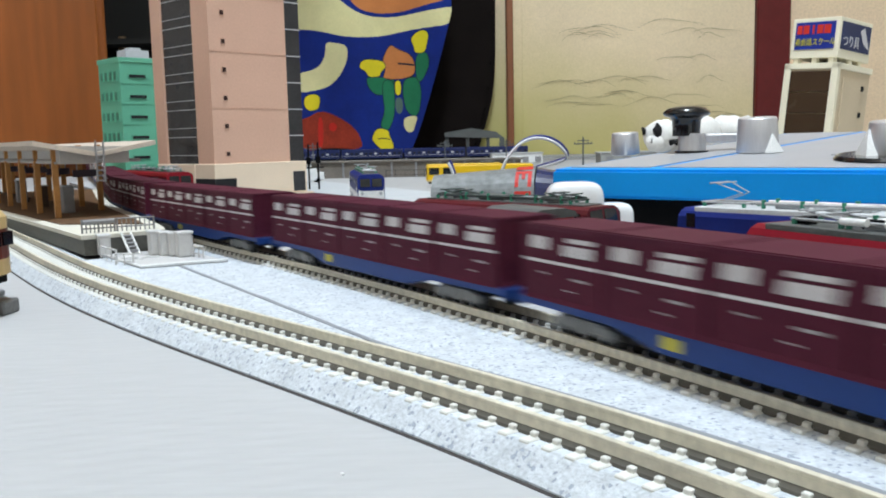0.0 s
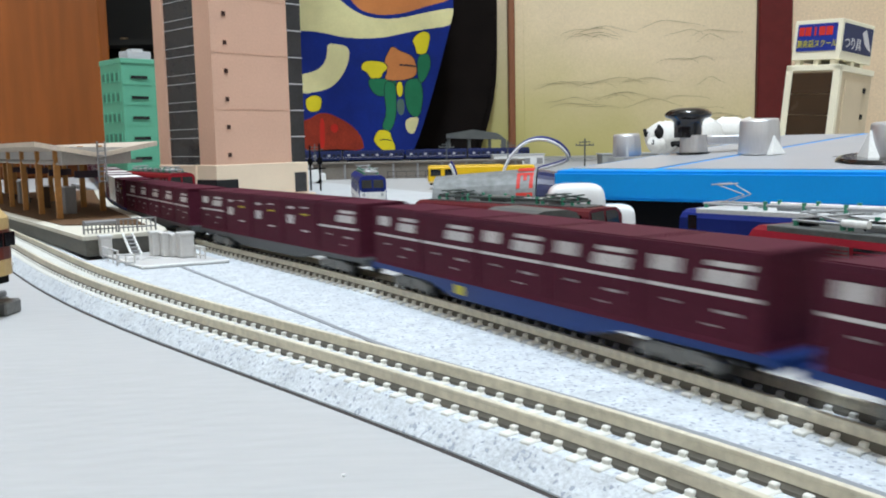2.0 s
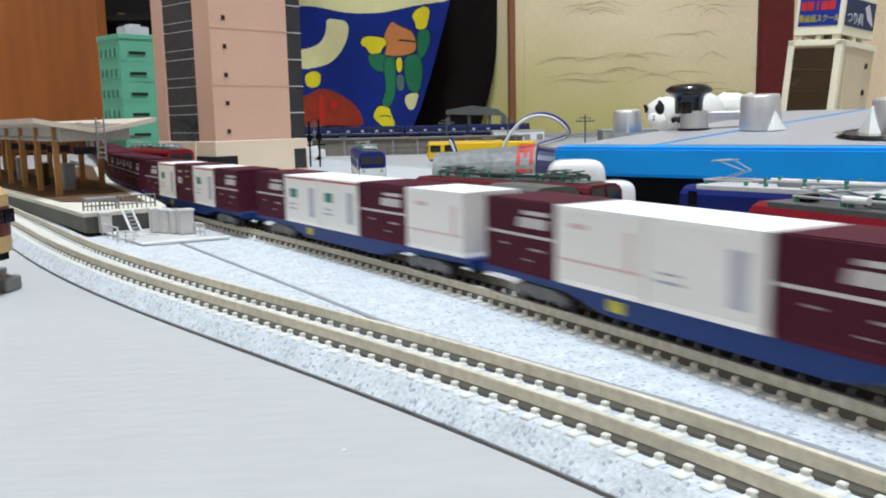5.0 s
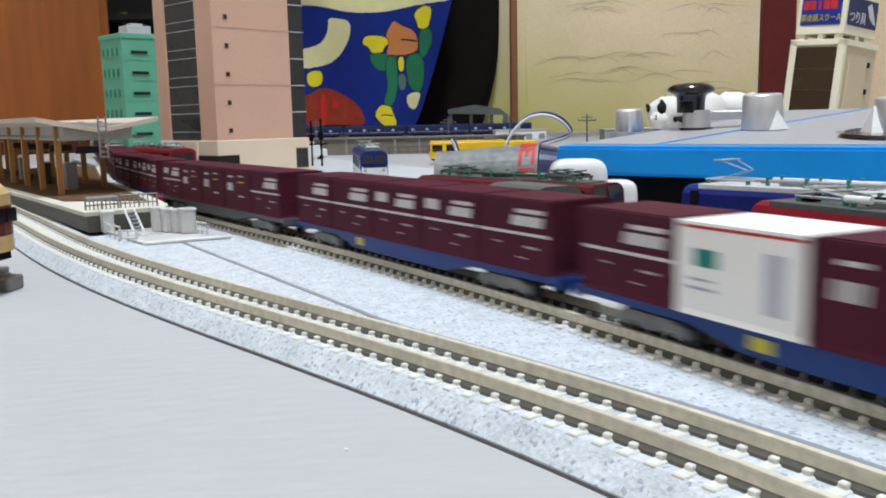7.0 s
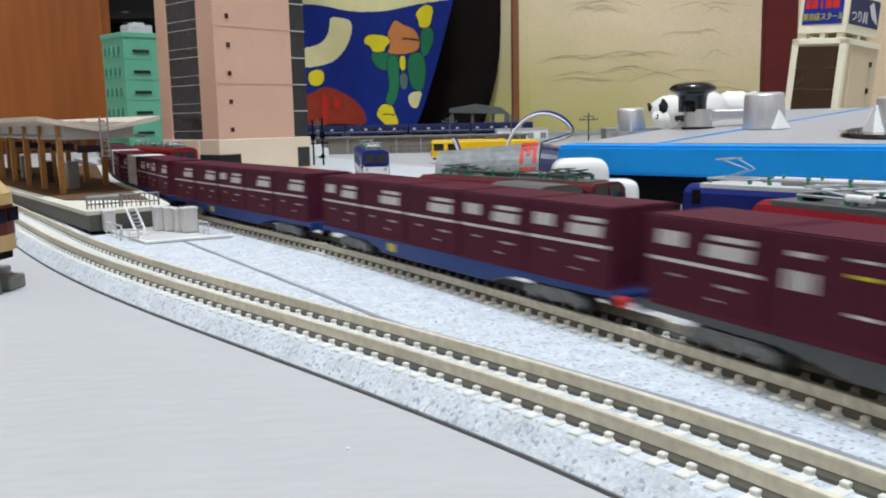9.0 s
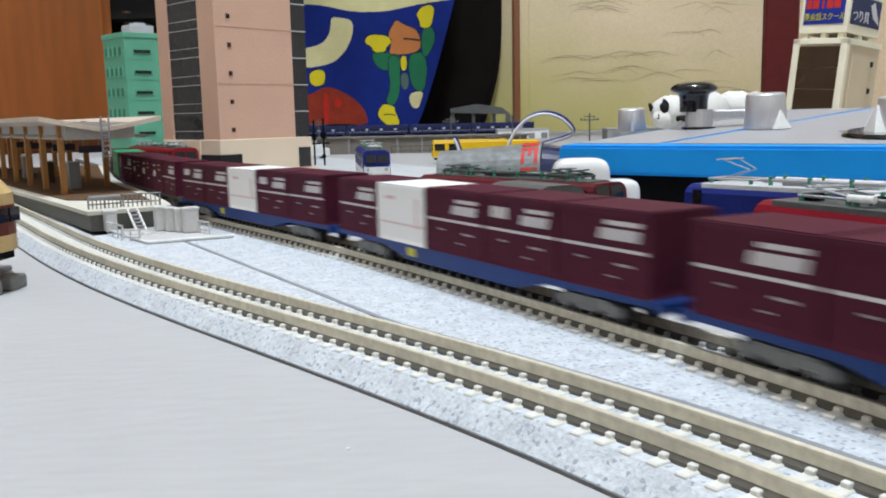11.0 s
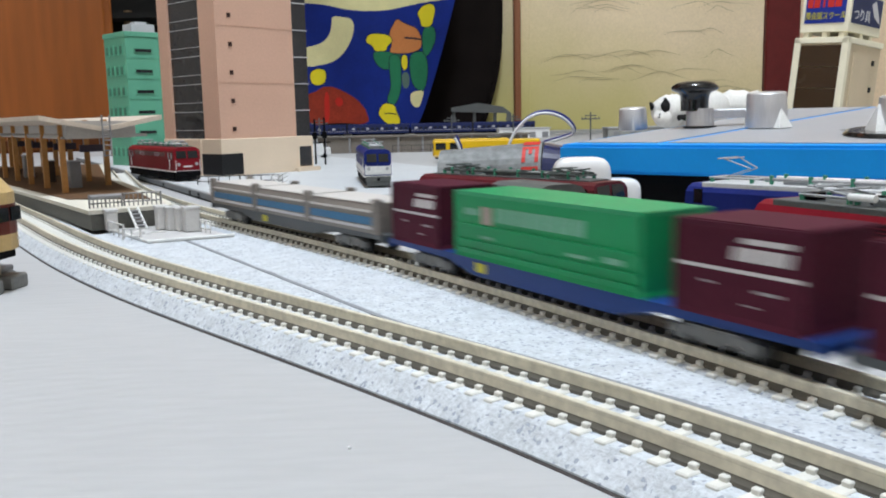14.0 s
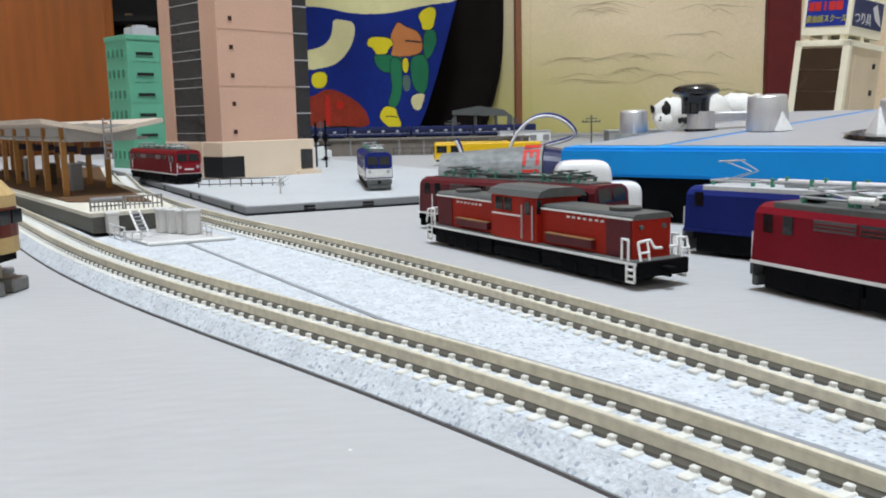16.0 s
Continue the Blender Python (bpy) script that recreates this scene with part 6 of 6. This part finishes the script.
bm = prism(bmesh.new(), [(-0.085, 0.066), (-0.02, 0.076), (0.04, 0.066), (0.060, 0.050), (0.060, 0.030), (0.048, 0.030), (0.048, 0.050), (-0.085, 0.056)], -0.010, 0.010)
part("girder", bm, LOCO_GREY, crane)
for x in (-0.08, -0.03, 0.02):
    part("column", rod(bmesh.new(), (x, 0, 0.028), (x, 0, 0.060), 0.004, 8), LOCO_GREY, crane)

crumb = thing("white_crumb", "tiny white crumb lying on the grey board", "crumb", at(-0.0135, 0.1165, 20))
part("crumb_body", pebble(-0.00025, 0.00025, -0.0004, 0.0004, 0.0, 0.0003, 0.8), WHITEL, crumb)


# ---- the train ----
PITCH, REAR = 0.1393, -0.0058
ADVANCE = [(0, 0), (0.8, 0.1430), (1.6, 0.2825), (2.4, 0.4165), (3.2, 0.5345), (4.0, 0.6650), (6.4, 1.0410), (7.2, 1.1630), (8.0, 1.2820),
           (8.8, 1.3985), (9.2, 1.4590), (11.4, 1.7750), (12.2, 1.8925), (13.0, 2.0165), (13.8, 2.1380), (15.0, 2.3140), (16.0, 2.4600)]


def advance(t):
    for (t0, a0), (t1, a1) in zip(ADVANCE, ADVANCE[1:]):
        if t <= t1:
            return a0 + (a1 - a0) * (t - t0) / (t1 - t0)
    return ADVANCE[-1][1]


CL, CW, CH, CP = 0.0254, 0.0164, 0.0150, 0.0259
DECK = 0.0066


def quad_mark(bm, x, z, w, h, side, lean=0.0, y=CW / 2 - 0.0003, d=0.00012):
    """A thin printed patch on a container's side; side -1 is the viewer's."""
    z, h = z * 0.893, h * 0.93
    vs = []
    for yy in (y - 0.0001, y + d):
        for px, pz in ((-w / 2, -h / 2), (w / 2, -h / 2), (w / 2 + lean, h / 2), (-w / 2 + lean, h / 2)):
            vs.append(bm.verts.new((x + px, side * yy, z + pz)))
    for f in ((0, 1, 2, 3), (7, 6, 5, 4), (0, 4, 5, 1), (1, 5, 6, 2), (2, 6, 7, 3), (3, 7, 4, 0)):
        bm.faces.new([vs[i] for i in f])


def container_body(length, height):
    """One shell: side and end panels sunk between the posts and rails."""
    bm = bx(-length / 2, length / 2, -CW / 2, CW / 2, 0, height)
    bm.normal_update()
    for f in list(bm.faces):
        if abs(f.normal.z) < 0.5:
            bmesh.ops.inset_individual(bm, faces=[f], thickness=0.0009, depth=-0.0003, use_even_offset=True)
    bm.normal_update()
    return bm


def emblem(bm, x, side, w):
    """A slanting two-row emblem: a thin upper bar set forward over a row of broad strokes."""
    g = -side
    quad_mark(bm, x + g * 0.0008, 0.0141, w * 0.88, 0.0009, side, g * 0.0003)
    n = 5
    for k in range(n):
        quad_mark(bm, x + g * ((k + 0.5) / n - 0.5) * w - g * 0.0003, 0.0118, w / n * 0.88, 0.0022, side, g * 0.0005)


def marks(kind):
    bm = bmesh.new()
    for s in (-1, 1):
        g = -s                              # reading direction on either side
        if kind == "a":                     # worn line of text, a slanting emblem in two rows, a full-length band
            quad_mark(bm, 0, 0.0088, 0.0242, 0.00062, s)
            for k in range(3):
                quad_mark(bm, g * (-0.0092 + 0.0021 * k), 0.0129, 0.0018, 0.0026, s, g * 0.0003)
            emblem(bm, g * 0.0056, s, 0.0092)
        elif kind == "s":
            quad_mark(bm, 0, 0.0088, 0.0242, 0.00062, s)
            emblem(bm, g * 0.0048, s, 0.0104)
        elif kind == "t":                   # small worn print
            quad_mark(bm, g * 0.0062, 0.0058, 0.0042, 0.0005, s)
            quad_mark(bm, g * -0.0056, 0.0062, 0.0024, 0.0004, s)
            quad_mark(bm, g * 0.0030, 0.0032, 0.0022, 0.0003, s)
        elif kind == "b":
            quad_mark(bm, g * -0.0062, 0.0136, 0.0042, 0.0008, s, 0.0003)
            for k in range(4):
                quad_mark(bm, g * (-0.0086 + 0.0013 * k), 0.0094, 0.0009, 0.0030, s, 0.0002)
            quad_mark(bm, g * 0.0040, 0.0140, 0.0046, 0.0004, s)
            quad_mark(bm, g * 0.0040, 0.0058, 0.0046, 0.0005, s)
        elif kind == "by":
            quad_mark(bm, g * 0.0040, 0.0116, 0.0046, 0.0005, s)
        elif kind == "c":
            quad_mark(bm, g * -0.0065, 0.0105, 0.0050, 0.0030, s)
        elif kind == "cg":
            quad_mark(bm, g * 0.0072, 0.0080, 0.0030, 0.0096, s)
            quad_mark(bm, g * -0.0075, 0.0050, 0.0060, 0.0005, s)
            quad_mark(bm, g * -0.0075, 0.0066, 0.0050, 0.0004, s)
        elif kind == "cr":
            quad_mark(bm, 0, 0.0160, 0.0240, 0.0007, s)
        elif kind == "d":
            quad_mark(bm, g * -0.0060, 0.0128, 0.0050, 0.0010, s)
            quad_mark(bm, 0, 0.0054, 0.0236, 0.0005, s)
            quad_mark(bm, g * 0.0085, 0.0090, 0.0012, 0.0080, s)
        elif kind == "g":                   # row of tall letters as plain blocks, small print below
            for k in range(7):
                quad_mark(bm, g * (-0.0125 + 0.0044 * k), 0.0118, 0.0034, 0.0034, s, g * 0.0003)
            quad_mark(bm, g * -0.0245, 0.0118, 0.006, 0.0016, s, g * 0.0004)
            quad_mark(bm, g * 0.014, 0.0058, 0.007, 0.0007, s)
            quad_mark(bm, g * 0.024, 0.0062, 0.005, 0.0012, s)
            quad_mark(bm, g * -0.018, 0.0058, 0.005, 0.0007, s)
        elif kind == "gl":
            for zz, hh in ((0.0084, 0.0006), (0.0045, 0.0004), (0.0022, 0.0004)):
                quad_mark(bm, 0, zz, 0.0606, hh, s, d=0.0005)
        elif kind == "gr":
            quad_mark(bm, g * -0.0180, 0.0112, 0.0040, 0.0042, s)
    return bm


GREENW = material("pale_green_print", (0.22, 0.50, 0.36), 0.5, vary=0.25, grain=1500)
PINKG = material("grey_pink_print", (0.46, 0.36, 0.33), 0.5)
M12 = mesh_of("container", container_body(CL, CH), MAROON)
M12W = mesh_of("container", container_body(CL, CH), WHITEP)
M31G = mesh_of("container", container_body(0.0630, CH), GREENP)
ROOF = mesh_of("roof", bx(-CL / 2 + 0.0006, CL / 2 - 0.0006, -CW / 2 + 0.0006, CW / 2 - 0.0006, CH - 0.0001, CH + 0.0002), MAROON)
MK = {k: mesh_of("marking", marks(k), m) for k, m in (("gl", GREENP), ("a", MARK), ("s", MARK), ("t", MARKG), ("b", MARK), ("by", YELLOWP), ("c", TEALP), ("cg", GREYP), ("cr", REDP),
                                                      ("d", PINKP), ("g", GREENW), ("gr", PINKG))}


def add_container(wagon, kind, x):
    body = part("container", {"w": M12W, "v": M12W, "p": M12W, "g": M31G}.get(kind, M12), None, wagon,
                {"w": "white container with teal and grey print", "v": "white container with lilac-grey print", "p": "plain white container", "g": "long bright green container"}.get(kind, "maroon container with white print"))
    body.matrix_basis = Matrix.Translation((x, 0, DECK))
    for k in {"a": ("a", "t"), "s": ("s", "t"), "b": ("b", "by"), "w": ("c", "cg", "cr"), "v": ("cg",), "p": ("d",), "g": ("g", "gr", "gl")}[kind]:
        part("marking", MK[k], None, body)
    if kind in "asb":
        part("roof", ROOF, None, body)


def frame_mesh(mat, depth):
    bm = bmesh.new()
    h = 0.0665
    for s in (-1, 1):
        o = [(-h, DECK), (h, DECK), (h, DECK - 0.0014), (0.036, DECK - 0.0016), (0.024, DECK - depth), (-0.024, DECK - depth), (-0.036, DECK - 0.0016), (-h, DECK - 0.0014)]
        prism(bm, [(x, z) for x, z in o], s * 0.0072 - 0.0006, s * 0.0072 + 0.0006)
    box(bm, -h, h, -0.0070, 0.0070, DECK - 0.0010, DECK - 0.0002)
    for s in (-1, 1):
        box(bm, s * h - 0.0006, s * h + 0.0006, -0.0080, 0.0080, DECK - 0.0022, DECK - 0.0002)
        box(bm, s * 0.0690 - 0.0030, s * 0.0690 + 0.0006, -0.0009, 0.0009, DECK - 0.0036, DECK - 0.0018)
    for x in (-0.018, -0.006, 0.007, 0.019):
        box(bm, x - 0.004, x + 0.004, -0.0060, 0.0060, DECK - depth - 0.0004, DECK - 0.0012)
    return mesh_of("frame", bm, mat)


def bogie_mesh():
    bm = bmesh.new()
    for s in (-1, 1):
        y = s * 0.0062
        prism(bm, [(-0.0092, 0.0034), (-0.0060, 0.0043), (0.0060, 0.0043), (0.0092, 0.0034), (0.0092, 0.0020), (0.0070, 0.0014), (0.0045, 0.0026),
                   (0.0022, 0.0016), (-0.0022, 0.0016), (-0.0045, 0.0026), (-0.0070, 0.0014), (-0.0092, 0.0020)], y - 0.0006, y + 0.0006)
        for x in (-0.0068, 0.0068):
            box(bm, x - 0.0013, x + 0.0013, y - 0.0010, y + 0.0010, 0.0016, 0.0040, 0.0002)
        for x in (-0.001, 0.001):
            rod(bm, (x, y + s * 0.0006, 0.0018), (x, y + s * 0.0006, 0.0040), 0.0006, 6)
    box(bm, -0.0020, 0.0020, -0.0060, 0.0060, 0.0026, 0.0050)
    return mesh_of("bogie", bm, BOGIE)


def wheelset_mesh():
    bm = bmesh.new()
    rod(bm, (0, -0.0062, 0.0028), (0, 0.0062, 0.0028), 0.0006, 8)
    for s in (-1, 1):
        rod(bm, (0, s * 0.0039, 0.0028), (0, s * 0.0051, 0.0028), 0.0028, 20)
        rod(bm, (0, s * 0.0035, 0.0028), (0, s * 0.0039, 0.0028), 0.0033, 20)
    return mesh_of("wheelset", bm, WHEEL)


FB, FG, BG, WS = frame_mesh(BLUEF, 0.0040), frame_mesh(GREYF, 0.0036), bogie_mesh(), wheelset_mesh()
TAG = mesh_of("yellow_plate", box(box(bmesh.new(), -0.0019, 0.0019, -0.0079, -0.0077, DECK - 0.0030, DECK - 0.0009), -0.0019, 0.0019, 0.0077, 0.0079, DECK - 0.0030, DECK - 0.0009), YELLOWP)
LAMP = mesh_of("tail_lamp", box(bmesh.new(), 0.0660, 0.0684, -0.0086, -0.0062, DECK - 0.0026, DECK - 0.0006, 0.0004), REDP)


def wagon(kind, load):
    grey = kind == "grey"
    names = {"a": "maroon", "s": "maroon", "b": "maroon", "w": "white", "v": "white", "p": "white", "g": "green"}
    seen = []
    for c in load:
        if names[c] not in seen:
            seen.append(names[c])
    w = thing("container_wagon", "%s flat wagon carrying %s containers" % (kind, " and ".join(seen)), "model wagon", group="wagons of the freight train")
    part("frame", FG if grey else FB, None, w)
    for x in (-0.0465, 0.0465):
        b = part("bogie", BG, None, w)
        b.matrix_basis = Matrix.Translation((x, 0, 0))
        for dx in (-0.0068, 0.0068):
            part("wheelset", WS, None, b).matrix_basis = Matrix.Translation((dx, 0, 0))
    if not grey:
        part("yellow_plate", TAG, None, w).matrix_basis = Matrix.Translation((-0.021, 0, 0))
    if load == "aassa":
        part("tail_lamp", LAMP, None, w, "red end lamp")
    if load == "sgs":
        for c, x in zip(load, (2 * CP, 0, -2 * CP)):
            add_container(w, c, x)
    else:
        for i, c in enumerate(load):
            add_container(w, c, (2 - i) * CP)
    return w


LOWSIDE = material("brown_grey_tub", (0.25, 0.225, 0.205), 0.45, vary=0.18, metal=0.1)
LOWBLUE = material("mid_blue_stripe", (0.05, 0.18, 0.34), 0.45)
LOWTOP = material("pale_grey_lid", (0.58, 0.55, 0.52), 0.6, vary=0.08)


def tub_wagon():
    w = thing("tub_wagon", "grey flat wagon with three low brown-grey and blue tubs", "model wagon", group="wagons of the freight train")
    part("frame", FG, None, w)
    for x in (-0.0465, 0.0465):
        b = part("bogie", BG, None, w)
        b.matrix_basis = Matrix.Translation((x, 0, 0))
        for dx in (-0.0068, 0.0068):
            part("wheelset", WS, None, b).matrix_basis = Matrix.Translation((dx, 0, 0))
    part("yellow_plate", TAG, None, w).matrix_basis = Matrix.Translation((-0.0138, 0, 0))
    for i in (-1, 0, 1):
        x = i * 0.0430
        bm = prism(bmesh.new(), [(-0.0080, 0), (0.0080, 0), (0.0082, 0.0060), (0.0072, 0.0082), (-0.0072, 0.0082), (-0.0082, 0.0060)], -0.0195, 0.0195)
        bmesh.ops.rotate(bm, verts=bm.verts, matrix=Matrix.Rotation(math.pi / 2, 3, "Z"))
        tub = part("tub", bm, LOWSIDE, w, "brown-grey tub", m=Matrix.Translation((x, 0, DECK)))
        part("lid", bx(-0.0192, 0.0192, -0.0074, 0.0074, 0.0081, 0.0087, 0.0003), LOWTOP, tub)
        for s in (-1, 1):
            y = s * 0.00815
            part("stripe", bx(-0.0192, 0.0192, min(y, y + s * 0.0002), max(y, y + s * 0.0002), 0.0024, 0.0046), LOWBLUE, tub)
            part("rim", bx(-0.0194, 0.0194, min(y, y + s * 0.0004), max(y, y + s * 0.0004), 0.0059, 0.0065), LOWTOP, tub)
            part("white_line", bx(-0.0192, 0.0192, min(y, y + s * 0.0003), max(y, y + s * 0.0003), 0.0012, 0.0020), MARK, tub)
    for x in (-0.0645, -0.0215, 0.0215, 0.0645):
        part("end_post", box(box(bmesh.new(), x - 0.0018, x + 0.0018, -0.0086, -0.0066, DECK, DECK + 0.0098, 0.0003),
                             x - 0.0018, x + 0.0018, 0.0066, 0.0086, DECK, DECK + 0.0098, 0.0003), LOWSIDE, w)
    return w


LOADS = [("blue", "aaaaa"), ("blue", "aaaaa"), ("blue", "aaaaa"), ("blue", "aaasa"), ("grey", "sbbba"), ("grey", "sssss"), ("blue", "bsvps"),
         ("blue", "pswws"), ("blue", "swbws"), ("blue", "saass"), ("grey", "sbbba"), ("blue", "aassa"), ("blue", "ssass"), ("blue", "sasps"),
         ("blue", "sapsa"), ("grey", "sbbbs"), ("blue", "sgs")]
TRAIN = [wagon(k, l) for k, l in LOADS] + [tub_wagon()]


# ---- what moves ----
def motions():
    times = [0.5 * i for i in range(33)]
    for i, w in enumerate(TRAIN):
        rows = []
        for t in times:
            p, h = far_line(REAR + PITCH * i - 0.0648 - advance(t))
            rows.append((t, Matrix.Translation((*p, ZR)) @ Matrix.Rotation(h + math.pi, 4, "Z")))
        walk(w, rows)


motions()
